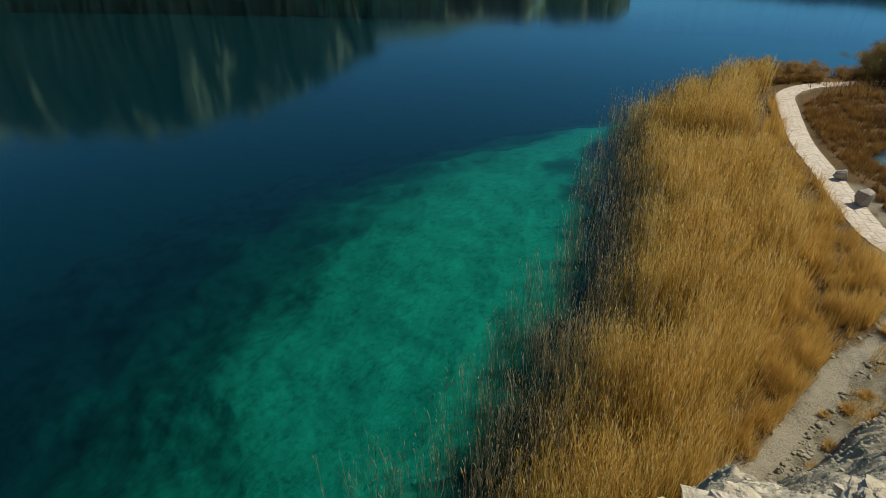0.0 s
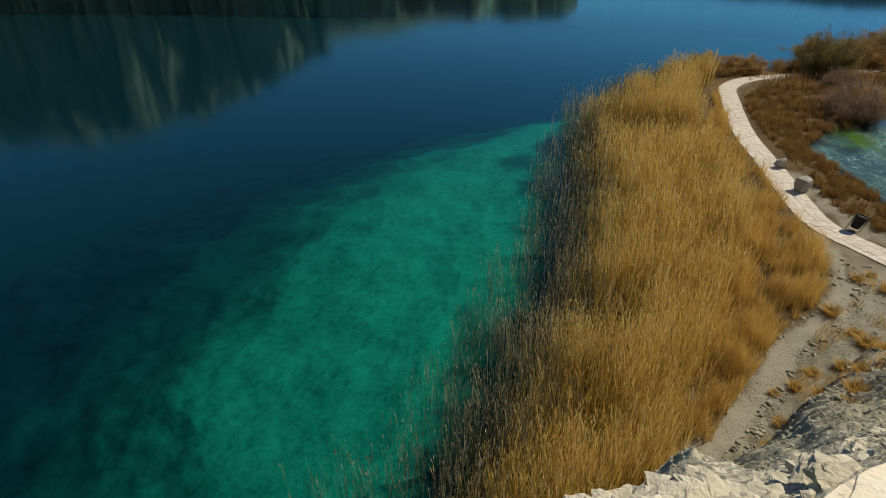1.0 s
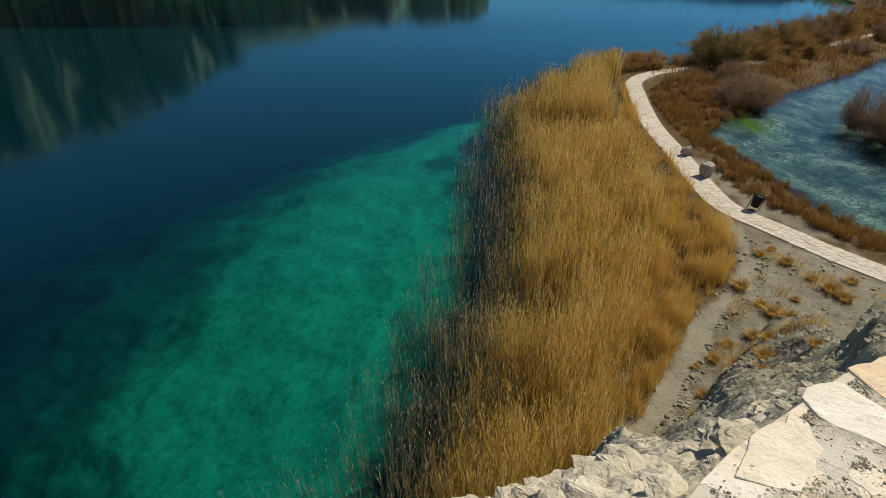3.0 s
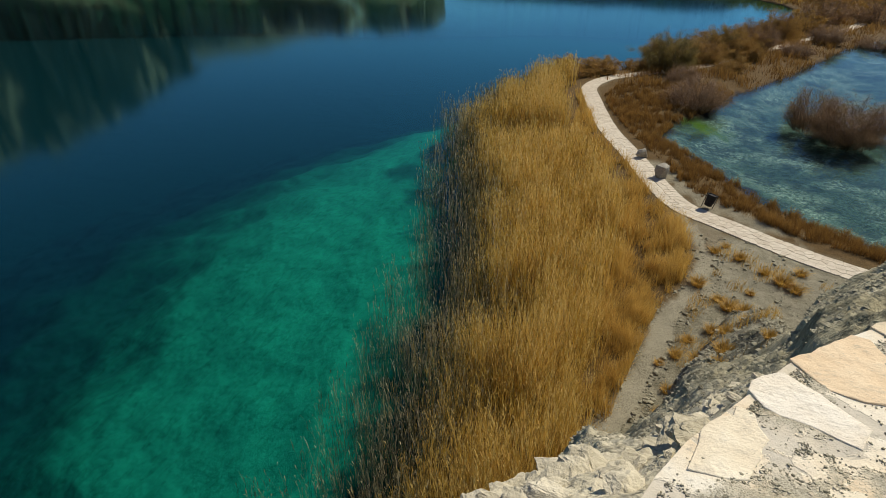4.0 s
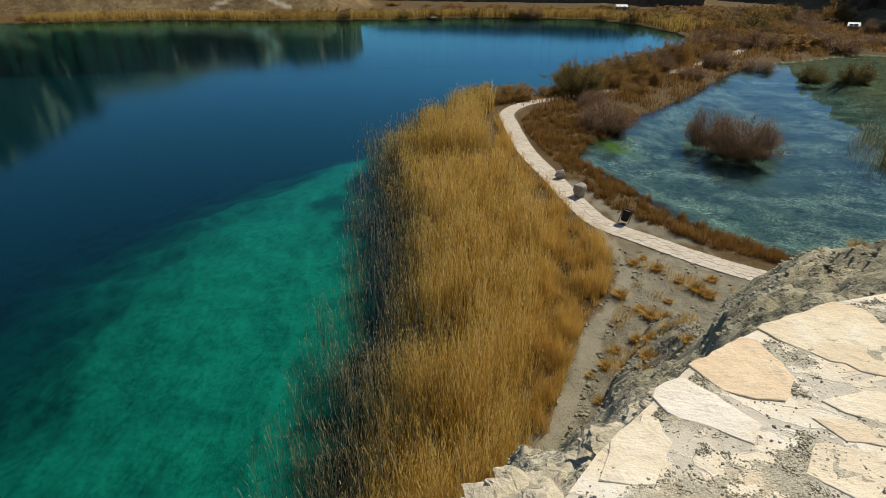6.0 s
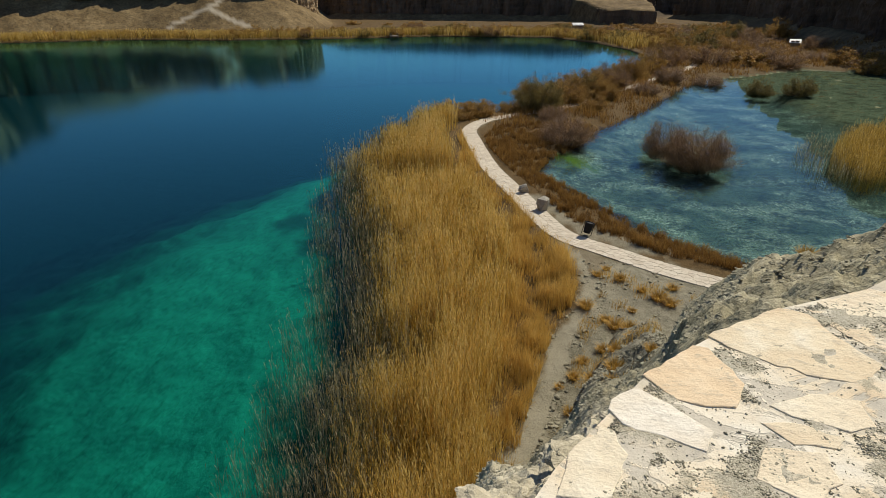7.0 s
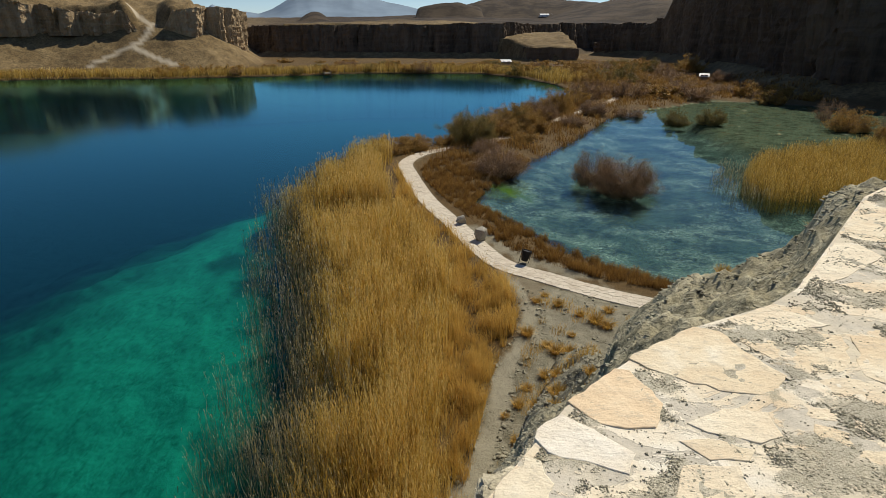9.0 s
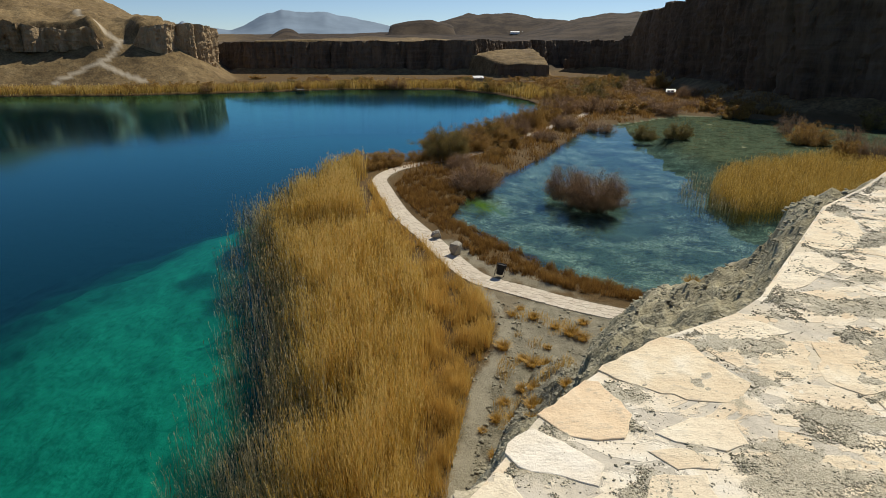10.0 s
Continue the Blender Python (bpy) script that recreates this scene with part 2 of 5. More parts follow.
def flagstone_material(name, base, warm, pale):
    m = Mat(name, 0.85, 0.25)
    a, b, f = m.noise(3, 5, 0.6), m.noise(16, 6, 0.7, (1, 1.6, 1)), m.noise(70, 4, 0.7)
    c = m.ramp(a, [(0.35, warm), (0.55, base), (0.7, pale)])
    c = m.mix(m.math("MULTIPLY", m.object_random(), 0.75), c, pale)
    c = m.mix(m.span(b, 0.53, 0.70, 0, 0.6), c, (0.45, 0.39, 0.30))
    c = m.mix(m.span(m.noise(34, 5, 0.75, (1, 2.2, 1)), 0.60, 0.72, 0, 0.7), c, (0.30, 0.28, 0.23))
    m.colour(c).bump((a, 0.5, 0.05), (b, 0.45, 0.02), (f, 0.3, 0.005))
    return m.mat


def plain_material(name, col, rough=0.6, metal=0.0, vary=0.25, scale=8.0):
    m = Mat(name, rough, 0.4)
    m.p.inputs["Metallic"].default_value = metal
    dark = tuple(v * (1 - vary) for v in col)
    m.colour(m.ramp(m.noise(scale, 5, 0.65), [(0.35, dark), (0.65, col)])).bump((m.noise(scale * 6, 4), 0.25, 0.01))
    return m.mat


# far rock with the air's blue haze painted into its base colour
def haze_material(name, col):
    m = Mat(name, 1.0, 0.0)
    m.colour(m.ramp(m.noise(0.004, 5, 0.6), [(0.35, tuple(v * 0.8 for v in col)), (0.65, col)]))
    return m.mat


def mortar_material():
    """Pale rough mortar with grit of several greys pressed into it."""
    m = Mat("mortar", 0.95, 0.2)
    pale = m.ramp(m.noise(7, 6, 0.65), [(0.3, (0.48, 0.44, 0.36)), (0.6, (0.66, 0.60, 0.49))])
    warm = m.span(m.noise(1.7, 5, 0.6), 0.45, 0.6)
    c = m.mix(warm, pale, (0.68, 0.60, 0.45))
    flake = m.span(m.noise(3.6, 7, 0.62, (1, 1.5, 1), 0.6), 0.485, 0.515)
    c = m.mix(flake, c, m.ramp(m.noise(2.2, 5, 0.6), [(0.38, (0.74, 0.60, 0.41)), (0.5, (0.80, 0.70, 0.53)), (0.62, (0.83, 0.77, 0.64))]))
    c = m.mix(m.span(m.noise(45, 4, 0.75), 0.58, 0.70, 0, 0.6), c, (0.30, 0.28, 0.23))
    strewn = m.math("ADD", m.attr("grit"), m.span(m.noise(30, 4, 0.7), 0.3, 0.7, -0.35, 0.35))
    c = m.mix(m.span(strewn, 0.25, 0.9, 0, 0.75), c, m.ramp(m.noise(120, 4, 0.8), [(0.38, (0.22, 0.20, 0.14)), (0.5, (0.40, 0.365, 0.27)), (0.62, (0.58, 0.53, 0.41))]))
    grit = m.math("MULTIPLY", m.span(m.voronoi(150), 0.55, 0.25), m.span(strewn, 0.1, 0.6, 0.1, 0.8))
    c = m.mix(grit, c, (0.36, 0.33, 0.245))
    m.colour(c).bump((flake, 0.6, 0.006), (m.noise(20, 5, 0.7), 0.4, 0.012), (m.noise(90, 4), 0.4, 0.004), (grit, 0.5, 0.003))
    return m.mat


def pebble_material():
    """Gravel whose grains differ one by one, from dark clay stone to pale chips."""
    m = Mat("pebble", 0.9, 0.2)
    c = m.ramp(m.island(), [(0.0, (0.20, 0.185, 0.13)), (0.45, (0.38, 0.35, 0.25)), (0.8, (0.56, 0.515, 0.39)), (1.0, (0.74, 0.66, 0.50))])
    c = m.mix(m.span(m.noise(160, 3), 0.4, 0.65, 0, 0.5), c, m.mix(0.5, c, (0.15, 0.14, 0.10)))
    m.colour(c)
    return m.mat


GROUND = ground_material()
HAZED_ROCK = haze_material("hazed_far_rock", (0.24, 0.31, 0.39))
CLAY_ROCK = rock_material("clay_rock", (0.14, 0.128, 0.09), (0.27, 0.25, 0.18), (0.41, 0.38, 0.28), 2.0)
PALE_ROCK = rock_material("pale_rock", (0.26, 0.23, 0.155), (0.50, 0.447, 0.328), (0.70, 0.635, 0.49), 2.5)
BOULDER = rock_material("boulder_stone", (0.18, 0.165, 0.135), (0.34, 0.315, 0.26), (0.52, 0.48, 0.40), 3.0)
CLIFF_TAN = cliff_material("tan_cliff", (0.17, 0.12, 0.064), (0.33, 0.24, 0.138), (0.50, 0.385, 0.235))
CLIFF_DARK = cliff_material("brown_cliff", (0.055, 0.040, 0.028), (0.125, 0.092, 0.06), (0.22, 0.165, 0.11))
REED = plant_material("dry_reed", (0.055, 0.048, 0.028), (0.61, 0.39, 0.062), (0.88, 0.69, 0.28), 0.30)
SEDGE = plant_material("rusty_sedge", (0.10, 0.052, 0.014), (0.55, 0.335, 0.068), (0.82, 0.60, 0.20), 0.45)
REED_WET = plant_material("wet_reed", (0.03, 0.032, 0.020), (0.22, 0.195, 0.10), (0.80, 0.71, 0.46), 0.25)
DARK_SEDGE = plant_material("dark_sedge", (0.06, 0.032, 0.012), (0.26, 0.138, 0.034), (0.54, 0.33, 0.10), 0.4)
TWIG = plant_material("bare_twigs", (0.06, 0.045, 0.032), (0.19, 0.135, 0.095), (0.35, 0.26, 0.19), 0.1)
LEAF_GREEN = plant_material("olive_leaves", (0.05, 0.045, 0.015), (0.20, 0.155, 0.045), (0.38, 0.29, 0.09))
LEAF_GOLD = plant_material("golden_leaves", (0.10, 0.055, 0.014), (0.38, 0.22, 0.05), (0.55, 0.37, 0.11))
LEAF_RUST = plant_material("rust_leaves", (0.08, 0.045, 0.022), (0.29, 0.17, 0.08), (0.46, 0.30, 0.15))
LAKE = water_material("lake_water", (0.30, 0.86, 0.80), [(0.5, (1, 1, 1), 0.03, 0.03), (5.0, (1, 0.5, 1), 0.03, 0.005)], 0.085, (0.38, 0.86, 0.98))
POOL = water_material("pool_water", (0.78, 0.87, 0.88), [(0.9, (1, 1, 1), 0.006, 0.02), (9.0, (1, 0.7, 1), 0.03, 0.003)], 0.02, (0.36, 0.57, 0.69))
FLAG = flagstone_material("flagstone", (0.78, 0.66, 0.46), (0.70, 0.54, 0.34), (0.86, 0.79, 0.63))
FLAG_PEACH = flagstone_material("peach_flagstone", (0.80, 0.63, 0.42), (0.72, 0.52, 0.31), (0.83, 0.70, 0.50))
FLAG_WHITE = flagstone_material("white_flagstone", (0.83, 0.76, 0.63), (0.76, 0.65, 0.48), (0.85, 0.80, 0.69))
PATH_STONE = flagstone_material("path_stone", (0.55, 0.48, 0.38), (0.45, 0.38, 0.29), (0.66, 0.60, 0.49))
MORTAR = mortar_material()
PATH_BED = plain_material("path_mortar", (0.58, 0.52, 0.42), 0.95, 0, 0.35, 4)
PEBBLE = pebble_material()
BLACK = plain_material("black_steel", (0.012, 0.012, 0.013), 0.8, 0.0, 0.3)
WHITE_PAINT = plain_material("white_paint", (0.80, 0.79, 0.76), 0.6, 0, 0.1)
MUD_WALL = plain_material("mud_wall", (0.34, 0.26, 0.18), 0.95, 0, 0.3, 1.0)
WOOD = plain_material("grey_wood", (0.22, 0.18, 0.13), 0.85, 0, 0.4)

# ---- the plan ----
SHORE = [(-4.6, 6.0), (-5.0, 12.0), (-5.4, 17.0), (-7.0, 24.0), (-9.0, 30.0), (-12.0, 37.0), (-14.5, 45.0), (-15.0, 53.0),
         (-13.5, 62.0), (-11.0, 70.0), (-7.5, 76.0), (-2.0, 81.0), (6.0, 92.0), (15.0, 107.0), (24.0, 123.0), (27.0, 142.0),
         (26.0, 160.0), (25.0, 172.0)]
FAR_SHORE = [(18.0, 195.0), (3.0, 217.0), (-18.0, 217.0), (-39.0, 217.0), (-57.0, 207.0), (-75.0, 198.0), (-91.0, 193.0),
             (-106.0, 187.0), (-125.0, 186.0), (-141.0, 184.0)]
LEFT_SHORE = [(-180.0, 162.0), (-235.0, 130.0), (-290.0, 95.0), (-325.0, 40.0), (-310.0, -50.0), (-200.0, -120.0), (-50.0, -90.0),
              (-20.0, -40.0), (-6.0, -12.0), (-4.2, 0.0)]
LAKE_EDGE = SHORE + FAR_SHORE + LEFT_SHORE
SHELF = [(-4.0, -2.0), (-3.0, 12.0), (-4.0, 24.0), (-8.0, 36.0), (-12.0, 46.0), (-13.0, 60.0), (-18.0, 60.0), (-21.5, 54.0), (-25.0, 44.0),
         (-26.5, 34.0), (-25.5, 26.0), (-21.8, 18.5), (-18.2, 11.5), (-14.3, 6.5), (-10.8, 2.5), (-8.0, -3.0)]
POOL_EDGE = [(0.3, 49.4), (3.2, 45.5), (6.3, 39.6), (8.6, 36.2), (11.9, 33.6), (14.0, 32.5), (18.0, 33.0), (25.0, 37.0), (40.0, 44.0), (60.0, 52.0),
             (85.0, 72.0), (95.0, 100.0), (90.0, 116.0), (75.0, 123.0), (66.0, 131.0), (55.0, 133.0), (42.0, 122.0), (31.0, 114.0),
             (24.0, 102.0), (14.4, 80.0), (8.2, 69.0), (4.7, 59.5), (1.5, 54.0)]
ALGAE = [(31.0, 114.0), (37.0, 100.0), (38.0, 88.0), (35.0, 78.0), (40.0, 74.0), (60.0, 70.0), (110.0, 70.0), (110.0, 140.0), (40.0, 140.0)]
PATH = [(14.0, 27.6), (9.95, 29.4), (7.4, 30.85), (4.75, 32.75), (2.5, 34.45), (1.1, 37.1), (-1.15, 43.0), (-3.85, 50.0), (-6.3, 59.4), (-7.35, 65.0),
        (-5.8, 70.3), (-1.8, 74.6), (3.7, 80.2), (10.8, 93.0), (18.4, 105.0), (23.0, 113.5), (30.0, 126.0), (38.0, 145.0)]
FOOTPATH = [(-0.2, 13.4), (0.6, 16.0), (1.35, 19.5), (2.0, 22.6), (3.3, 25.6), (3.6, 28.5), (2.9, 31.4), (2.5, 33.4)]
CLEARING = [(3.4, 24.5), (6.4, 23.5), (10.0, 26.0), (9.8, 28.6), (6.6, 30.2), (3.4, 32.6), (2.6, 32.0), (3.4, 28.5)]
HILL_FOOT = [(-150.0, 420.0), (-119.0, 330.0), (-101.0, 285.0), (-96.0, 262.0), (-104.0, 243.0), (-130.0, 229.0), (-160.0, 222.0), (-200.0, 198.0),
             (-248.0, 168.0), (-305.0, 128.0), (-345.0, 50.0), (-330.0, -60.0), (-210.0, -145.0), (-60.0, -115.0), (-40.0, -300.0),
             (-700.0, -300.0), (-900.0, 300.0), (-700.0, 900.0), (-300.0, 600.0)]
SLOPE = [(-0.6, 11.0), (0.5, 16.0), (1.2, 19.5), (1.9, 22.6), (3.2, 25.6), (3.6, 29.0), (5.0, 31.0), (12.5, 29.0), (24.0, 30.0), (24.0, 0.0), (0.0, 0.0)]
MESA_FOOT = [(-150.0, 420.0), (-128.0, 345.0), (-60.0, 334.0), (-10.0, 331.0), (24.0, 330.0), (36.0, 352.0), (52.0, 400.0), (90.0, 425.0),
             (150.0, 440.0), (400.0, 700.0), (4500.0, 1200.0), (4500.0, 4500.0), (-4500.0, 4500.0), (-4500.0, 1200.0), (-300.0, 600.0)]
SPUR_FOOT = [(8.0, 347.0), (24.0, 314.0), (27.5, 299.0), (44.0, 296.0), (56.0, 297.0), (60.0, 312.0), (62.0, 420.0), (40.0, 420.0)]
WALL_FOOT = [(150.0, 470.0), (90.0, 440.0), (75.0, 378.0), (84.0, 360.0), (93.0, 340.0), (97.0, 315.0), (90.0, 255.0), (86.0, 209.0), (80.0, 170.0), (78.0, 148.0), (88.0, 134.0), (102.0, 122.0),
             (125.0, 90.0), (135.0, 40.0), (140.0, -60.0), (100.0, -200.0), (900.0, -200.0), (900.0, 600.0), (400.0, 640.0)]
HILL_TRAIL = [(-168.5, 281.4), (-163.9, 271.3), (-158.8, 265.1), (-151.0, 260.4), (-145.2, 257.9), (-138.3, 256.1), (-137.5, 247.3), (-138.9, 242.0), (-139.1, 239.5), (-129.1, 237.1), (-121.1, 236.8)]
HILL_TRAIL_LOW = [(-138.9, 242.0), (-145.8, 234.4), (-150.9, 226.3)]
PLATFORM = [(-0.05, 1.15), (0.03, 1.31), (0.22, 1.59), (0.36, 1.80), (0.51, 1.97), (0.70, 2.15), (1.08, 2.45), (1.58, 2.72), (1.83, 2.93), (2.51, 3.75),
            (3.44, 4.88), (4.37, 5.66), (5.24, 6.50), (8.0, 9.2), (12.0, 13.0), (18.0, 11.0), (15.0, 2.0), (8.0, -6.0), (1.0, -4.0), (-0.7, -1.5), (-0.3, 0.5)]
PAVED = 13.65
# the outcrop round the platform, by bearing: bearing, edge, knee, its height, brow, its height, foot
OUTCROP = np.array([
    (-180, 40, 44, 12.5, 48, 10.0, 70), (-150, 30, 34, 12.5, 38, 10.0, 60), (-125, 1.0, 1.6, 12.5, 3.0, 9.0, 7.5), (-75, 1.0, 1.6, 12.5, 3.0, 9.0, 7.5), (-40, 1.0, 1.25, 13.15, 3.0, 9.0, 8.0), (-21, 1.05, 1.40, 13.15, 3.0, 9.6, 8.6),
    (-10, 1.1, 1.55, 13.12, 4.0, 9.8, 10.6), (-4, 1.15, 1.78, 13.0, 5.0, 9.9, 12.2), (1, 1.25, 1.95, 12.97, 5.0, 9.95, 12.8), (6, 1.55, 2.25, 12.97, 7.0, 8.9, 15.0),
    (10.7, 1.83, 4.0, 11.85, 14.0, 4.7, 23.5), (14.4, 2.05, 4.0, 12.2, 10.0, 8.2, 25.0), (15.8, 2.15, 4.0, 12.2, 9.0, 9.3, 24.0), (16.6, 2.2, 5.0, 12.0, 9.0, 10.15, 17.0),
    (19, 2.35, 5.0, 12.25, 9.0, 10.75, 18.0), (22.5, 2.6, 5.0, 12.5, 9.0, 11.35, 20.0)])
OUTCROP_EAST = np.array([
    (26.5, 2.86, 6.0, 12.5, 9.0, 11.65, 22.0), (29.3, 3.1, 6.0, 12.7, 9.0, 11.9, 24.0), (31.3, 3.4, 6.0, 12.9, 9.0, 12.25, 27.0), (32.6, 3.8, 6.0, 13.1, 9.0, 13.0, 28.0),
    (35.1, 6.0, 7.5, 13.35, 9.0, 13.2, 28.0), (38.7, 8.4, 9.5, 13.3, 11.0, 12.9, 28.0), (50, 14.0, 15.0, 13.0, 19.0, 11.0, 34.0), (85, 40, 44, 12.5, 48, 10.0, 70), (180, 40, 44, 12.5, 48, 10.0, 70)])


def land_height(X, Y):
    """The height of the ground, and the masks of what it is made of."""
    lake, pool = signed(X, Y, LAKE_EDGE), signed(X, Y, POOL_EDGE)
    wob = 0.6 * fbm(X * 0.35, Y * 0.35, 3, 5)
    lake, pool = lake + wob, pool + wob * 0.8
    shelf = signed(X, Y, SHELF) + 1.6 * fbm(X * 0.16, Y * 0.16, 4, 8)
    # beds
    near = np.clip(-lake, 0, 12)
    bed = -(0.12 + 0.24 * near - 0.008 * near ** 2) - 0.06 * fbm(X * 0.5, Y * 0.5, 4, 21)
    bed = bed - np.clip(shelf + 9, 0, 60) * 0.16 - np.clip(shelf - 1, 0, 60) * 0.19
    bed = np.maximum(bed, -16)
    pbed = -np.clip(-pool * 0.22, 0.0, 1.0) - 0.10 - 0.18 * fbm(X * 0.35, Y * 0.35, 5, 31)
    algae = smooth(2.0, -3.0, signed(X, Y, ALGAE) + 3 * fbm(X * 0.12, Y * 0.12, 4, 33))
    pbed = np.where(pool < 0, pbed * (1 - algae) + algae * (-0.06 + 0.08 * fbm(X * 0.3, Y * 0.3, 5, 34, 0.6)), pbed)
    dry = np.minimum(lake, pool)
    land = 0.06 + 0.40 * smooth(0, 3.0, dry) + 0.10 * fbm(X * 0.4, Y * 0.4, 4, 41) * smooth(0, 2, dry)
    z = np.where(lake < 0, bed, np.where(pool < 0, np.minimum(pbed, 0.1), land))
    # far slopes, mesas and walls
    hill = -signed(X, Y, HILL_FOOT)
    top = 14.5 + 2 * fbm(X * 0.02, Y * 0.02, 3, 51)
    talus = np.clip(hill * 0.62, 0, top) + 1.2 * fbm(X * 0.06, Y * 0.06, 4, 52) * smooth(0, 10, hill)
    gap = smooth(2.0, 0.6, np.abs(np.degrees(np.arctan2(X, Y)) + 28.6))
    rise = np.where(hill > 20, 9 + 0.23 * np.clip(hill - 20, 0, 220) + 4 * fbm(X * 0.012, Y * 0.012, 3, 53) + 1.3 * fbm(X * 0.09, Y * 0.09, 4, 54, 0.6), 0)
    z = np.where(hill > 0, z + talus + rise * (smooth(25, 29, hill) * (1 - gap) + gap * smooth(20, 48, hill)), z)
    mesa = -signed(X, Y, MESA_FOOT)
    R = np.hypot(X, Y)
    roll = 17.4 + 0.036 * np.clip(mesa, 0, 650) + 3 * fbm(X * 0.004, Y * 0.004, 4, 61) * smooth(10, 200, mesa) + 1.0 * fbm(X * 0.03, Y * 0.03, 3, 62)
    z = np.where((mesa > 0) & (hill < 0), np.clip(mesa * 0.45, 0, 3) + smooth(15, 18, mesa) * (roll - 3) + 0.5, z)
    wall = -signed(X, Y, WALL_FOOT)
    z = np.where(wall > 0, np.clip(wall * 0.5, 0, 3.5) + smooth(15, 19, wall) * (np.interp(np.degrees(np.arctan2(X, Y)), [11.0, 15.5, 17.3, 18.2], [2, 8, 12, 30]) + 0.05 * np.clip(wall, 0, 200) + 2 * fbm(X * 0.02, Y * 0.02, 3, 63)) + 0.5, z)
    spur = -signed(X, Y, SPUR_FOOT)
    z = np.where((spur > 0) & (mesa < 12), np.maximum(z, np.clip(spur * 0.5, 0, 2) + smooth(2, 4.5, spur) * (5.0 + 0.11 * np.clip(Y - 302, 0, 60) + 0.8 * fbm(X * 0.08, Y * 0.08, 3, 64))), z)
    # the outcrop that carries the platform
    knots = np.concatenate([OUTCROP, OUTCROP_EAST])
    az = np.degrees(np.arctan2(X, Y)) + 0.9 * fbm(X * 0.5, Y * 0.5, 3, 71)
    re, r1, z1, r2, z2, rf = (np.interp(az, knots[:, 0], knots[:, k]) for k in range(1, 7))
    zz = np.where(R < re, 13.55, np.where(R < r1, 13.55 + (z1 - 13.55) * (R - re) / (r1 - re),
                  np.where(R < r2, z1 + (z2 - z1) * (R - r1) / (r2 - r1), z2 + (0.6 - z2) * np.clip((R - r2) / (rf - r2), 0, 6))))
    rough = np.clip(R * 0.040, 0.05, 0.22) * smooth(0, 0.35, R - re)
    zz = zz + rough * (fbm(X * 0.9, Y * 0.9, 5, 72, 0.6) - 0.25) - 0.5 * rough * np.abs(perlin(X * 2.1, Y * 2.1, 73)) + 0.35 * rough * (0.3 - np.abs(fbm(X * 5.0 + Y * 2, Y * 4.0, 3, 74)))
    step = np.clip(R * 0.018, 0.05, 0.12)
    q = zz / step + 1.6 * fbm(X * 1.6, Y * 1.6, 5, 75, 0.6) + 0.25 * X
    ledge = (np.round(q) + 0.5 * (2 * (q - np.round(q))) ** 3 - q) * step
    zz = zz + (0.6 - 0.4 * smooth(8, 14, az)) * ledge * smooth(0.02, 0.25, R - re) * smooth(13, 9, R) + 0.16 * rough * fbm(X * 9, Y * 9, 3, 76) * smooth(9, 6, R)
    out = smooth(-0.15, 0.25, zz - z)
    z = np.maximum(z, zz)
    sunk, _ = line_dist(X, Y, PATH)
    z = np.where((sunk < 1.6) & (R < 160), z * smooth(0.8, 1.6, sunk) + 0.395 * (1 - smooth(0.8, 1.6, sunk)), z)
    tread, _ = line_dist(X, Y, FOOTPATH)
    tread = tread + 0.35 * fbm(X * 0.9, Y * 0.9, 3, 81)
    bare = line_dist(X, Y, [(0.6, 42.0), (2.3, 38.0), (4.3, 35.2), (8.2, 32.2)])[0] + 0.9 * fbm(X * 0.7, Y * 0.7, 4, 86)
    masks = {
        "gravel": np.maximum(np.maximum(smooth(0.62, 0.22, tread), 0.8 * smooth(1.0, 0.5, bare)), 0.55 * smooth(0.3, -0.5, signed(X, Y, CLEARING) + 0.8 * fbm(X * 0.6, Y * 0.6, 4, 82))) * (z > 0.2),
        "litter": smooth(0.5, 0.1, out) * (R < 470) * (1 - 0.9 * smooth(0.4, -0.4, signed(X, Y, SLOPE) + 0.7 * fbm(X * 0.7, Y * 0.7, 3, 83))) * (1 - smooth(1.0, 0.7, sunk) * 0.5),
        "upland": np.clip(np.maximum(smooth(-6, 4, hill), np.maximum(smooth(-6, 2, mesa), np.maximum(smooth(-4, 2, wall), smooth(-3, 2, spur)))), 0, 1),
        "mound": smooth(0.3, 0.8, out) * smooth(14.5, 10.0, R) * (0.55 + 0.45 * smooth(9, 13, az)) * (1 - smooth(5.5, 3.5, R) * smooth(16, 11, az)),
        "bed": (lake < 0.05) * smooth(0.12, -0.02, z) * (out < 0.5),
        "fringe": np.maximum(smooth(-4.8, -2.4, lake + 1.6 * fbm(X * 0.25, Y * 0.25, 4, 85)) * smooth(70, 55, Y),
                             0.7 * smooth(2.4, 0.2, line_dist(X, Y, [(-18.6, 38.4), (-14.5, 36.4)])[0] + 1.0 * fbm(X * 0.5, Y * 0.5, 4, 88))),
        "rim": smooth(5.5, 3.5, R) * smooth(16, 11, az),
        "heath": smooth(380, 450, R) * smooth(-24, -14, np.degrees(np.arctan2(X, Y))),
        "pool": (pool < 0.3) * smooth(0.3, 0.16, z) * (out < 0.5) * (lake > 0),
        "moss": smooth(2.4, 0.4, np.hypot(X - 4.4, Y - 55.8) + 1.4 * fbm(X * 0.7, Y * 0.7, 3, 87)),
        "algae": algae * (pool < 0.5),
        "trail": smooth(1.5, 0.7, np.minimum(line_dist(X, Y, HILL_TRAIL)[0], line_dist(X, Y, HILL_TRAIL_LOW)[0]) + 0.3 * fbm(X * 0.4, Y * 0.4, 2, 84)),
    }
    return z, masks


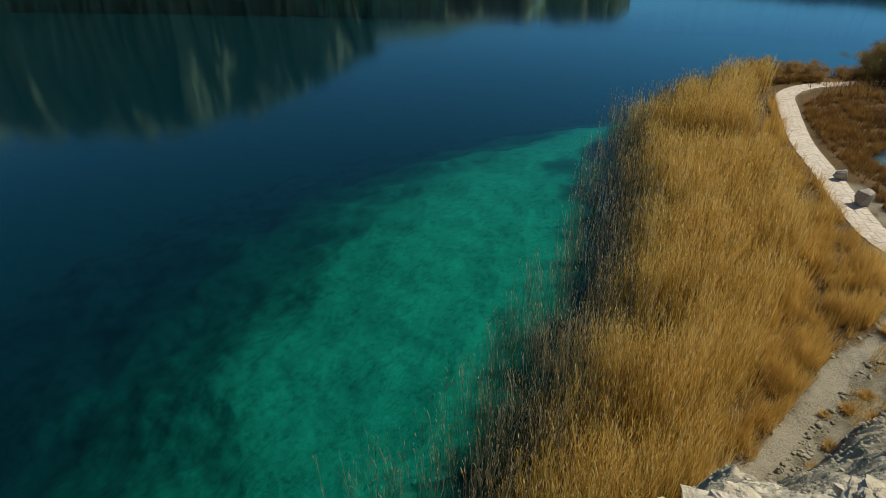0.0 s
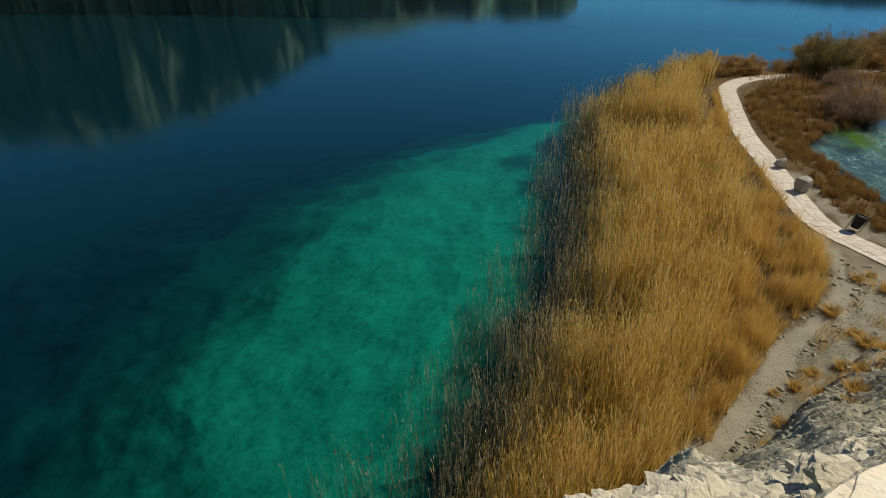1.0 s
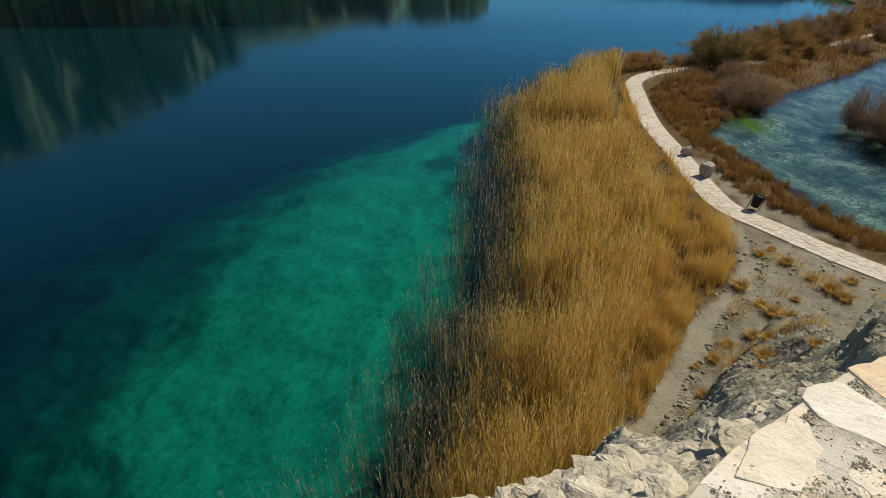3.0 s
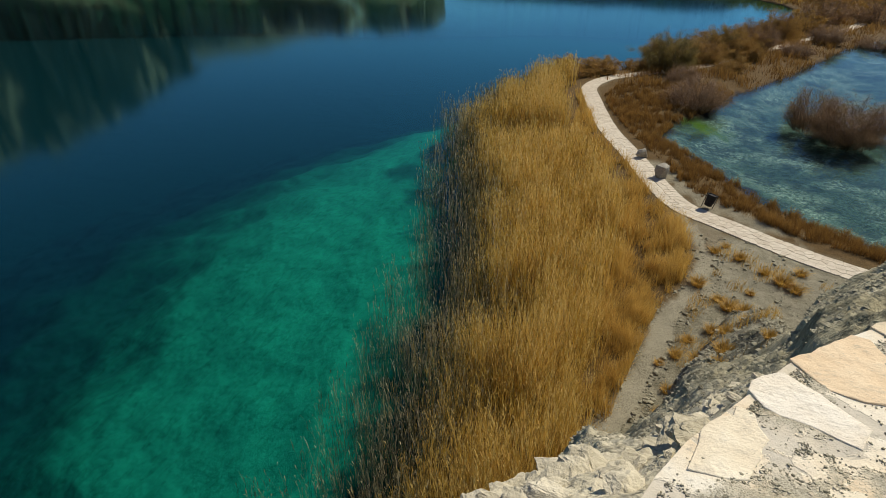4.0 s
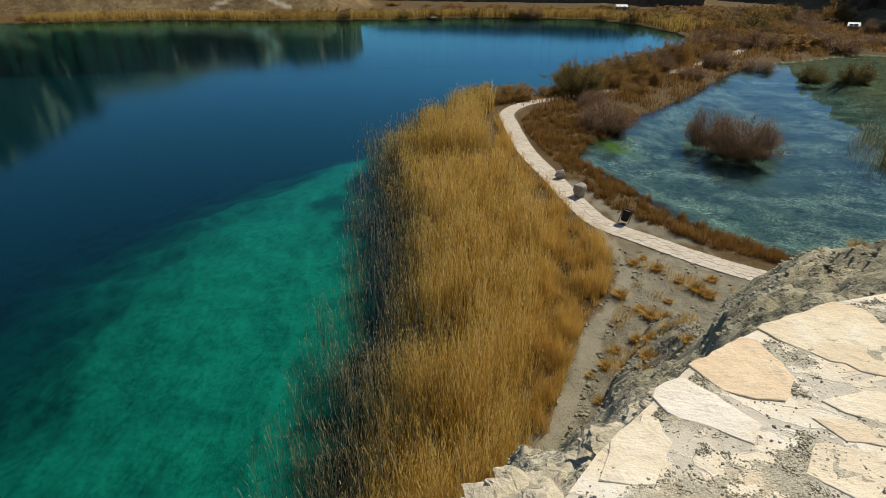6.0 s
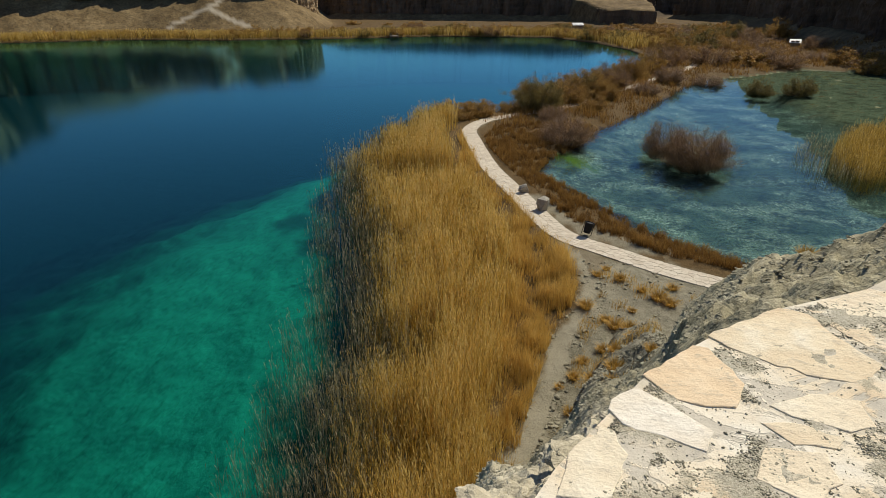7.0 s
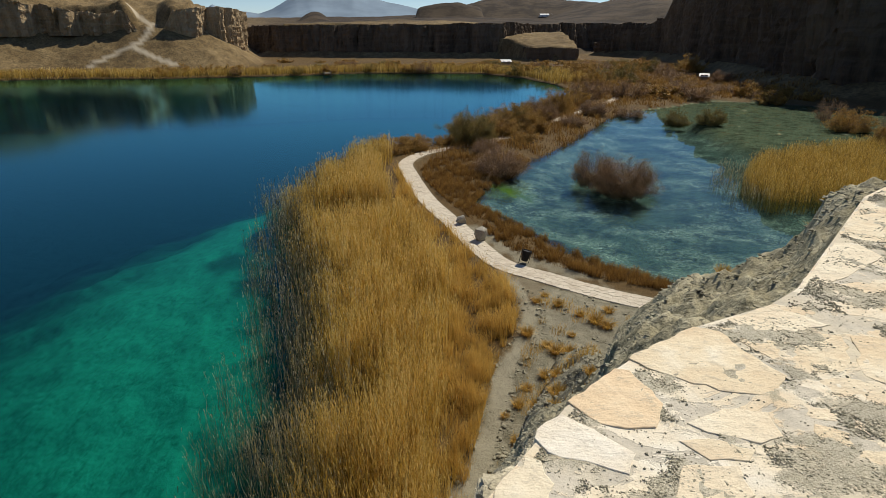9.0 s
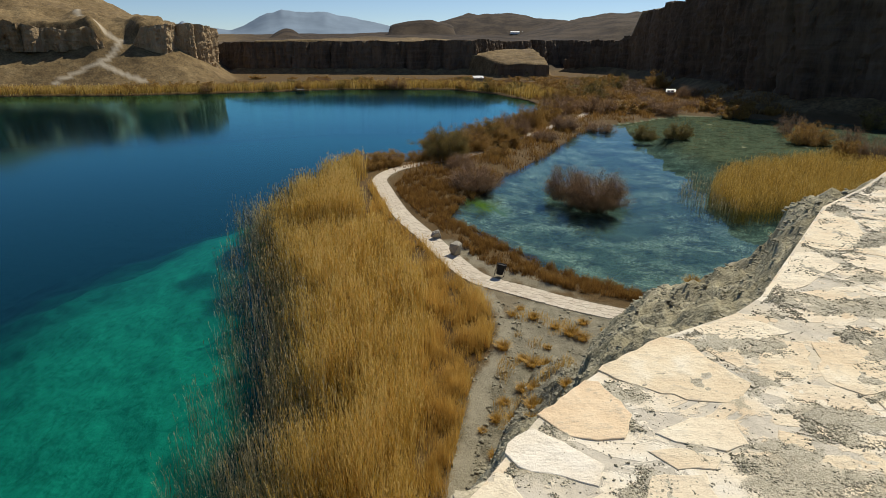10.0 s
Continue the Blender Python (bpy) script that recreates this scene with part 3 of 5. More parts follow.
# ---- ground: one sheet out to the skyline ----
bearings = np.radians(np.concatenate([np.arange(-180, -84, 3.0), np.arange(-84, 46, 0.25), np.linspace(46, 180, 46)]))
ranges = [0.02, 0.2, 0.5]
while ranges[-1] < 4300:
    ranges.append(ranges[-1] * (1.007 if 175 < ranges[-1] < 360 else 1.0165))
ranges = np.array(ranges)
BB, RR = np.meshgrid(bearings, ranges, indexing="ij")
GX, GY = np.sin(BB) * RR, np.cos(BB) * RR
GZ, masks = land_height(GX, GY)
# mountains and low hills of the distance


def far_hill(z, bearing, dist, width, depth, high, seed, sharp=1.0):
    b = np.degrees(BB)
    across = (b - bearing) / width
    out = (RR - dist) / depth
    body = np.clip(1 - across ** 2, 0, 1) ** sharp * np.clip(1 - out ** 2, 0, 1)
    ridge = 1 + 0.18 * fbm(b * 0.25, RR * 0.003, 5, seed)
    return z + high * body * ridge


for hill_row in [(4.5, 1500, 7.5, 420, 50, 94, 0.8), (22, 1050, 15, 420, 46, 95, 1.0), (-14.7, 850, 1.6, 130, 13, 96, 1.4), (-2.0, 1000, 3.2, 70, 20, 97, 0.2),
                 (-33, 800, 10, 350, 34, 98, 1.0)]:
    GZ = far_hill(GZ, *hill_row)
ground = part("ground", mesh_of("ground", np.stack([GX, GY, GZ], 2).reshape(-1, 3), grid_faces(*GX.shape)[:, ::-1], GROUND, masks, True))
tagged(ground, "grey clay, dry litter, tan uplands and pale lake bed", "ground", kind="structure")


def ground_z(x, y):
    z, _ = land_height(np.atleast_1d(np.asarray(x, float)), np.atleast_1d(np.asarray(y, float)))
    return z


# ---- water ----


def water_sheet(name, edge, mat, label):
    bm = bmesh.new()
    bm.faces.new([bm.verts.new((x, y, 0.0)) for x, y in edge])
    bmesh.ops.triangulate(bm, faces=bm.faces[:])
    for f in bm.faces:
        if f.normal.z < 0:
            f.normal_flip()
    me = bpy.data.meshes.new(name)
    bm.to_mesh(me)
    me.materials.append(mat)
    return tagged(part(name, me), label, "water", kind="structure")


def grown(poly, d):
    """The polygon pushed outwards by d."""
    n, res = len(poly), []
    area = sum(a[0] * b[1] - b[0] * a[1] for a, b in zip(poly, poly[1:] + poly[:1]))
    sgn = 1 if area > 0 else -1
    for k in range(n):
        (ax, ay), (bx, by) = poly[k - 1], poly[(k + 1) % n]
        dx, dy = bx - ax, by - ay
        q = math.hypot(dx, dy)
        res.append((poly[k][0] + sgn * d * dy / q, poly[k][1] - sgn * d * dx / q))
    return res


water_sheet("lake", grown(LAKE_EDGE, 1.3), LAKE, "deep blue lake with a teal shallow shelf")
water_sheet("pool", grown(POOL_EDGE, 0.8), POOL, "clear shallow pool with weed on its bed")

# ---- cliffs ----


def cliff(name, line, foot, crown, mat, label, relief=3.0, step=1.2, rows=26, lean=0.12, seed=1, back=14.0, jag=2.5):
    """A rock wall along a line: buttresses, clefts and ledges; it faces the right-hand side of the line."""
    pts = np.array(line, float)
    seg = np.hypot(*(pts[1:] - pts[:-1]).T)
    at = np.concatenate([[0], np.cumsum(seg)])
    s = np.arange(0, at[-1], step)
    px, py = np.interp(s, at, pts[:, 0]), np.interp(s, at, pts[:, 1])
    tx, ty = np.gradient(px), np.gradient(py)
    k = max(3, int(8 / step)) | 1
    pad = np.ones(k) / k
    tx, ty = (np.convolve(np.pad(a, k // 2, mode="edge"), pad, "valid") for a in (tx, ty))
    q = np.hypot(tx, ty)
    nx, ny = ty / q, -tx / q
    f = np.interp(s, at, foot) if np.ndim(foot) else np.full(len(s), float(foot)) + 2.5 * fbm(s * 0.03, s * 0 + 5.5, 3, seed + 9)
    c = np.interp(s, at, crown) if np.ndim(crown) else np.full(len(s), float(crown))
    c = c + jag * fbm(s * 0.05, s * 0 + seed, 4, seed) + 0.5 * jag * np.round(2 * perlin(s * 0.11, s * 0 + 3.3, seed + 1)) / 2
    v = np.linspace(0, 1, rows)
    S, V = np.meshgrid(s, v, indexing="ij")
    Z = f[:, None] + (c - f)[:, None] * V
    bend = 5.0 * perlin(S * 0.02, Z * 0.03, seed + 7)
    wide, mid, thin = (np.abs(perlin((S + bend) * k, Z * 0.01 + q, seed + q)) for k, q in ((0.045, 2), (0.11, 3), (0.31, 4)))
    d = relief * (1.1 * fbm(S * 0.022, Z * 0.004, 2, seed + 8) + 0.9 * np.minimum(wide * 3, 1) ** 0.5 + 0.55 * np.minimum(mid * 3, 1) ** 0.5 + 0.22 * np.minimum(thin * 3, 1)
                  + 0.16 * fbm(S * 0.3, Z * 0.3, 4, seed + 5, 0.6) - 1.2)
    bed = Z / 3.1 + 0.8 * fbm(S * 0.04, Z * 0.02, 3, seed + 6)
    d = d + 0.10 * relief * (np.abs(bed - np.round(bed)) * 2) ** 3 * (0.4 + perlin(np.round(bed) * 3.7, S * 0.02, seed + 11)) - lean * (Z - f[:, None])
    verts = np.stack([px[:, None] + nx[:, None] * d, py[:, None] + ny[:, None] * d, Z], 2)
    cap = verts[:, -1, :].copy()
    cap[:, 0] -= nx * back
    cap[:, 1] -= ny * back
    cap[:, 2] -= 1.5
    verts = np.concatenate([verts, cap[:, None, :]], 1)
    ob = part(name, mesh_of(name, verts.reshape(-1, 3), grid_faces(len(s), rows + 1), mat, None, False))
    return tagged(ob, label, "cliff", kind="structure")


def inset(line, d):
    """A polyline moved to its left by d."""
    pts = [Vector(p) for p in line]
    res = []
    for k, p in enumerate(pts):
        a, b = pts[max(k - 1, 0)], pts[min(k + 1, len(pts) - 1)]
        t = (b - a).normalized()
        res.append((p.x - t.y * d, p.y + t.x * d))
    return res


# left hill: the foot runs from far to near, so its wall faces the lake on the left of the line: reversed here
hill_line = [(-330.0, -60.0), (-395.0, 55.0), (-305.0, 128.0), (-248.0, 168.0), (-200.0, 198.0)]
cliff("cliff_southwest", inset(hill_line, 21), 9.0, [88, 94, 90, 72, 44], CLIFF_TAN, "high brown cliff along the lake, partly in the sun", 11.0, 1.2, 34, 0.06, 41, 26, 4.0)
west_line = inset([(-200.0, 198.0), (-160.0, 222.0), (-148.0, 225.0), (-139.0, 227.0)], 20) + [(-141.5, 250.5)]
cliff("cliff_west", west_line, [12, 13, 13, 13, 14], [32, 23.5, 22, 20.5, 15], CLIFF_TAN, "brown sandstone cliff with knobbed clefts above scree", 5.0, 0.8, 34, 0.05, 11, 13, 2.2)
pillar_line = [(-134.0, 255.0), (-128.0, 255.0), (-120.0, 258.5), (-117.0, 263.0), (-112.5, 268.0), (-109.5, 276.0), (-112.0, 292.0), (-130.0, 335.0)]
cliff("cliff_west", pillar_line, [15, 14, 11.5, 7, 4, 3, 3, 2], [15.5, 23, 24, 24.5, 25.5, 25, 24, 23], CLIFF_TAN, "tan rock cliff ending in tall weathered pillars", 4.0, 0.8, 34, 0.05, 15, 16, 1.3)
mesa_line = [(-175.0, 420.0), (-128.0, 345.0), (-60.0, 334.0), (-10.0, 331.0), (24.0, 330.0), (36.0, 352.0), (52.0, 400.0), (90.0, 425.0), (150.0, 440.0)]
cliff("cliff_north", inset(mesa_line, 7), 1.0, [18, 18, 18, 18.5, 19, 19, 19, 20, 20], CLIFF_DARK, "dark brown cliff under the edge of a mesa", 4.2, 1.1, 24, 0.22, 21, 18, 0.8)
spur_line = [(25.0, 330.0), (25.0, 312.0), (27.5, 299.0), (44.0, 296.0), (56.0, 297.0), (60.0, 312.0), (63.0, 400.0)]
cliff("cliff_spur", inset(spur_line, 2), 1.0, [8.5, 7.5, 6.8, 7.0, 6.6, 7.0, 9], CLIFF_DARK, "low dark rock spur at the canyon's mouth", 2.0, 0.9, 16, 0.05, 51, 6, 0.7)
wall_line = [(90.0, 440.0), (75.0, 378.0), (84.0, 360.0), (93.0, 340.0), (96.5, 322.0), (97.5, 313.0), (90.0, 255.0), (86.0, 209.0), (80.0, 170.0), (78.0, 148.0), (88.0, 134.0), (102.0, 122.0), (125.0, 90.0), (135.0, 40.0), (140.0, -60.0)]
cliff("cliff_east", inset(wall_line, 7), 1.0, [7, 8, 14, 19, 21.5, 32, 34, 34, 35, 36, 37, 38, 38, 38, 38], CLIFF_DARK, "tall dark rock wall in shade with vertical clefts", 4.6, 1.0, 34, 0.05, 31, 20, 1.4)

# ---- mountains of the distance ----


def mountain(name, ridge, dist, depth, seed, label):
    """A far range: its ridge by bearing and height, spurs running down to the plain."""
    b = np.linspace(ridge[0][0], ridge[-1][0], 160)
    high = np.interp(b, [r[0] for r in ridge], [r[1] for r in ridge])
    v = np.linspace(-1, 0.3, 24)
    B, V = np.meshgrid(b, v, indexing="ij")
    R = dist + V * depth
    Z = 40 + (high[:, None] - 40) * np.clip(1 - np.abs(V) ** 0.8, 0, 1) * (1 + 0.05 * fbm(B * 0.5, V * 2.0, 4, seed))
    X, Y = np.sin(np.radians(B)) * R, np.cos(np.radians(B)) * R
    ob = part(name, mesh_of(name, np.stack([X, Y, Z], 2).reshape(-1, 3), grid_faces(160, 24)[:, ::-1], HAZED_ROCK, None, True))
    return tagged(ob, label, "mountain", kind="structure")


mountain("mountain_range", [(-26, 50), (-24.2, 120), (-23.4, 165), (-22.4, 135), (-19.5, 115), (-18.2, 145), (-16.2, 215), (-14.9, 236), (-13.5, 230), (-11, 224), (-8, 190), (-4.4, 140), (-2.5, 125), (-1, 150), (0.5, 140), (4, 100)],
         3800, 900, 301, "mountain range far beyond the plateau, pale blue haze in its colour")

# ---- plants as blades ----
rng = np.random.default_rng(7)


def blade_arrays(x, y, z, h, w, bend, levels=3, taper=0.75):
    """Upright ribbons: vertices and quads for each stem."""
    n = len(x)
    yaw, lean = rng.uniform(0, np.pi, n), rng.uniform(0, 2 * np.pi, n)
    t = np.linspace(0, 1, levels + 1)[None, :]
    cx = x[:, None] + np.cos(lean)[:, None] * (bend * h)[:, None] * t ** 2
    cy = y[:, None] + np.sin(lean)[:, None] * (bend * h)[:, None] * t ** 2
    cz = z[:, None] + h[:, None] * t * (1 - 0.35 * (bend ** 2)[:, None] * t)
    half = 0.5 * w[:, None] * (1 - taper * t)
    ox, oy = np.cos(yaw)[:, None] * half, np.sin(yaw)[:, None] * half
    verts = np.stack([np.stack([cx - ox, cy - oy, cz], 2), np.stack([cx + ox, cy + oy, cz], 2)], 2).reshape(-1, 3)
    base = (np.arange(n)[:, None] * (levels + 1) + np.arange(levels)[None, :]).ravel() * 2
    return verts, np.stack([base, base + 1, base + 3, base + 2], 1), (cx, cy, cz)


def leaf_arrays(px, py, pz, length, width, droop, spread=0.22):
    """Lance-shaped leaves, one quad each."""
    n = len(px)
    a = rng.uniform(0, 2 * np.pi, n)
    dx, dy = np.cos(a), np.sin(a)
    tip = np.stack([px + dx * length * spread, py + dy * length * spread, pz + length * droop], 1)
    root = np.stack([px, py, pz], 1)
    mid = root * 0.55 + tip * 0.45 + np.stack([0 * px, 0 * px, 0.12 * length], 1)
    side = np.stack([-dy * width, dx * width, 0 * px], 1) * 0.5
    verts = np.stack([root, mid - side, tip, mid + side], 1).reshape(-1, 3)
    base = np.arange(n)[:, None] * 4
    return verts, base + np.arange(4)[None, :]


def merge(pieces):
    """Joins (vertices, quads, tone for each vertex) into one."""
    off, vs, fs, ts = 0, [], [], []
    for v, f, t in pieces:
        vs.append(v)
        fs.append(f + off)
        ts.append(t)
        off += len(v)
    return np.concatenate(vs), np.concatenate(fs), np.concatenate(ts)


def scatter(poly, density, dens_power=1.2, near=18.0, least=0.06):
    """Random points in a polygon, thinning with the distance from the platform; also the width factor that keeps the cover."""
    xs, ys = [p[0] for p in poly], [p[1] for p in poly]
    x0, x1, y0, y1 = min(xs), max(xs), min(ys), max(ys)
    n = int((x1 - x0) * (y1 - y0) * density)
    x, y = rng.uniform(x0, x1, n), rng.uniform(y0, y1, n)
    keep = np.clip((near / np.hypot(x, y)) ** dens_power, least, 1)
    ok = inside(x, y, poly) & (rng.random(n) < keep)
    return x[ok], y[ok], 1 / keep[ok] ** 0.62


def reeds(name, poly, density, height, label, mat=None, edge=None, tone0=0.62, plume=True, width=0.013, least=0.06, leaves=3, wet_side=None):
    """A stand of reeds: stems with leaves and plumes. edge: how far past the shore line they turn thin and grey."""
    x, y, wf = scatter(poly, density, 1.2, 16.0, least)
    lake = signed(x, y, LAKE_EDGE)
    patch = fbm(x * 0.35, y * 0.35, 4, 131)
    knot = fbm(x * 1.7, y * 1.7, 3, 133)
    wet = smooth(0.8, -2.6, lake + 0.9 * fbm(x * 0.5, y * 0.5, 3, 130)) if edge else np.zeros(len(x))
    ok = rng.random(len(x)) < (1 - 0.84 * wet) * (0.74 + 0.5 * patch + 0.75 * knot)
    if wet_side is not None:
        ok &= (lake + 1.1 * patch + 0.8 * rng.standard_normal(len(x)) < 0.4) == wet_side
    if edge:
        ok &= signed(x, y, poly) + 0.7 * rng.random(len(x)) - 0.8 * patch < -0.2
    x, y, wf, wet, patch, knot, lake_in = (a[ok] for a in (x, y, wf, wet, patch, knot, lake if edge else np.full(len(x), 9.0)))
    n = len(x)
    z = np.minimum(ground_z(x, y), 0.6) - 0.05
    top = height * (1 + 0.14 * rng.standard_normal(n)).clip(0.6, 1.35) * (1 + 0.22 * patch + 0.16 * knot) * (1 - 0.12 * wet)
    h = top - np.minimum(z, 0) * 0.8
    w = width * wf * rng.uniform(0.7, 1.3, n) * (1 - 0.25 * wet)
    tone = np.clip(tone0 + 0.27 * rng.standard_normal(n) + 0.20 * patch + 0.24 * knot - 0.25 * smooth(2.2, -0.6, lake_in + 1.2 * patch) + 0.3 * (rng.random(n) < 0.10), 0.02, 1)
    bend = np.abs(rng.normal(0.08, 0.07, n))
    v, f, (cx, cy, cz) = blade_arrays(x, y, z, h, w, bend)
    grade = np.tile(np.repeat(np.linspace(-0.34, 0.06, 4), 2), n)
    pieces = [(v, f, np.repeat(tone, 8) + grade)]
    for k in range(leaves):
        t = rng.uniform(0.35, 0.95, n)
        i = np.arange(n)
        lo = np.clip((t * 3).astype(int), 0, 2)
        u = t * 3 - lo
        px, py, pz = (a[i, lo] * (1 - u) + a[i, lo + 1] * u for a in (cx, cy, cz))
        length = rng.uniform(0.35, 0.85, n)
        lv, lf = leaf_arrays(px, py, pz, length, w * rng.uniform(0.8, 1.5, n), np.where(rng.random(n) < 0.2, rng.uniform(-0.4, 0.4, n), rng.uniform(0.6, 1.0, n)))
        pieces.append((lv, lf, np.repeat(tone + rng.uniform(-0.25, 0.35, n), 4)))
    if plume:
        s = rng.random(n) < 0.55
        lv, lf = leaf_arrays(cx[s, 3], cy[s, 3], cz[s, 3] - 0.05, rng.uniform(0.16, 0.32, s.sum()), w[s] * 2.4, rng.uniform(0.5, 1.0, s.sum()), 0.22)
        pieces.append((lv, lf, np.repeat(tone[s] + rng.uniform(0.05, 0.35, s.sum()), 4)))
    v, f, t = merge(pieces)
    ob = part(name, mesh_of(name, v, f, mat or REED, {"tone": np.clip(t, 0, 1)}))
    return tagged(ob, label, "reeds", kind="stuff")


def sedge(name, poly, density, height, label, mat=None, tone0=0.5, width=0.012, clump=0.9, least=0.06, seed=141, lift=0.0, bare=-0.25):
    """Low dry grass in uneven clumps."""
    x, y, wf = scatter(poly, density, 1.2, 16.0, least)
    patch = fbm(x * clump, y * clump, 3, seed)
    broad = fbm(x * 0.22, y * 0.22, 3, seed + 5)
    ok = (rng.random(len(x)) < 0.55 + 1.1 * patch + 0.5 * broad) & (patch + broad > bare)
    x, y, wf, patch, broad = (a[ok] for a in (x, y, wf, patch, broad))
    n = len(x)
    z = ground_z(x, y) - 0.03 + lift
    ok = z > -0.35
    x, y, wf, patch, broad, z = (a[ok] for a in (x, y, wf, patch, broad, z))
    n = len(x)
    h = height * np.clip(0.75 + 0.8 * patch + 0.4 * broad + 0.2 * rng.standard_normal(n), 0.25, 1.9)
    w = width * wf * rng.uniform(0.7, 1.4, n)
    tone = np.clip(tone0 + 0.18 * rng.standard_normal(n) + 0.25 * patch + 0.2 * broad, 0, 1)
    v, f, _ = blade_arrays(x, y, z, h, w, np.abs(rng.normal(0.28, 0.16, n)), 2, 0.85)
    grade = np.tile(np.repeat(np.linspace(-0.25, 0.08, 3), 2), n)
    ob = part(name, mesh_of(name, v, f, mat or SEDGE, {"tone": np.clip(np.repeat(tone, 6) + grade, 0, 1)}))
    return tagged(ob, label, "grass", kind="stuff")


REED_FRONT = [(0.0, 13.6), (-0.3, 17.0), (-0.4, 21.0), (-0.2, 25.0), (-1.2, 31.0), (-2.9, 37.0), (-4.6, 41.0), (-8.5, 41.8), (-14.2, 40.4), (-15.6, 37.0), (-13.2, 31.0),
              (-10.8, 25.0), (-10.0, 19.0), (-9.3, 14.0), (-8.9, 10.0), (-8.6, 6.0), (-6.0, 3.5), (-2.5, 8.0)]
REED_BACK = [(-6.2, 45.2), (-8.0, 45.0), (-12.5, 42.8), (-15.0, 40.0), (-18.4, 43.5), (-19.2, 50.0), (-17.2, 56.0), (-14.5, 62.0), (-11.5, 67.0), (-8.9, 66.0),
             (-8.8, 59.4), (-7.4, 52.0)]
GRASS_STRIP = [(0.0, 13.4), (0.3, 16.2), (0.9, 19.6), (1.5, 22.8), (2.8, 26.2), (2.9, 28.8), (2.2, 31.4), (0.4, 36.0), (-2.0, 42.4), (-4.8, 49.4), (-6.0, 54.0), (-7.6, 60.0), (-8.6, 62.0), (-7.0, 55.0),
               (-6.5, 47.0), (-9.5, 43.0), (-4.5, 42.0), (-3.5, 37.0), (-1.8, 30.0), (-1.4, 25.0), (-1.6, 20.0), (-2.2, 15.0), (-4.0, 9.0), (-1.5, 9.0)]
POOL_BANK = [(12.6, 30.5), (13.4, 32.2), (11.9, 33.9), (8.6, 36.7), (6.3, 40.0), (3.3, 46.2), (0.6, 50.0), (1.8, 54.3), (4.8, 59.8), (7.5, 68.0), (3.0, 70.0), (-1.0, 69.5), (-4.2, 67.0),
             (-5.4, 61.0), (-4.6, 57.0), (-2.6, 51.0), (0.2, 44.2), (2.4, 38.2), (3.6, 36.2), (7.0, 33.4), (9.6, 31.7)]
DIKE = [(-5.0, 66.0), (4.0, 64.0), (9.0, 69.5), (15.0, 81.0), (25.0, 103.0), (32.0, 115.0), (43.0, 124.0), (56.0, 135.0), (70.0, 134.0), (80.0, 128.0), (92.0, 150.0), (85.0, 200.0),
        (60.0, 225.0), (30.0, 225.0), (22.0, 200.0), (27.0, 172.0), (28.0, 142.0), (25.0, 122.0), (15.0, 106.0), (6.0, 91.0), (-2.0, 80.0), (-8.0, 75.5), (-11.5, 70.0), (-8.8, 66.8), (-6.8, 71.0)]
REED_EAST = [(28.5, 51.0), (28.0, 57.0), (33.0, 66.0), (41.0, 73.0), (52.0, 76.0), (58.0, 71.0), (56.0, 63.0), (46.0, 57.0), (38.0, 52.5)]
FAR_REEDS = [(26.0, 172.0), (19.5, 196.0), (4.0, 218.0), (-18.0, 218.0), (-39.0, 218.0), (-57.0, 208.0), (-75.0, 199.0), (-91.0, 194.0), (-106.0, 188.0), (-125.0, 187.0), (-141.0, 185.0),
             (-180.0, 163.0), (-190.0, 180.0), (-150.0, 203.0), (-128.0, 206.0), (-108.0, 207.0), (-94.0, 212.0), (-77.0, 218.0), (-58.0, 228.0), (-38.0, 238.0), (6.0, 238.0), (34.0, 215.0), (42.0, 180.0)]

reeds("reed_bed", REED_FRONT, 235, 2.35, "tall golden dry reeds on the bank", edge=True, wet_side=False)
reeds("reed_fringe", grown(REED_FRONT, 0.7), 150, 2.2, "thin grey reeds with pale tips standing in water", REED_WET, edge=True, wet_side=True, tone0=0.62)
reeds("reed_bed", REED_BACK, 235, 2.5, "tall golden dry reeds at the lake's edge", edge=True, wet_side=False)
reeds("reed_fringe", [(25.0, 52.5), (28.5, 50.0), (29.0, 56.0), (33.5, 66.0), (30.5, 67.0), (25.5, 59.0)], 26, 1.2, "sparse reddish reed stems standing in the pool", REED_WET, tone0=0.5, least=0.5, leaves=2)
reeds("reed_fringe", REED_BACK, 180, 2.3, "thin grey reeds with pale tips in the shallows", REED_WET, edge=True, wet_side=True, tone0=0.62)
reeds("reed_bed", REED_EAST, 130, 1.7, "dense golden reeds standing in the pool", tone0=0.36, least=0.55, leaves=2)
reeds("reed_bed", FAR_REEDS, 60, 1.9, "belt of golden reeds along the far shore", tone0=0.5, least=0.09, width=0.03, plume=False, leaves=1)
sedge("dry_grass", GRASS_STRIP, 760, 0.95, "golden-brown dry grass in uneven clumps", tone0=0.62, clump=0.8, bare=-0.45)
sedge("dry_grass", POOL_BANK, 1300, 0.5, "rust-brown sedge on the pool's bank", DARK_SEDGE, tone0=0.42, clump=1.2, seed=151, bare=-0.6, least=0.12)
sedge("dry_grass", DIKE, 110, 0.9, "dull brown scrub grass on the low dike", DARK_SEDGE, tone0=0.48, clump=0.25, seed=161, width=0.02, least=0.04)

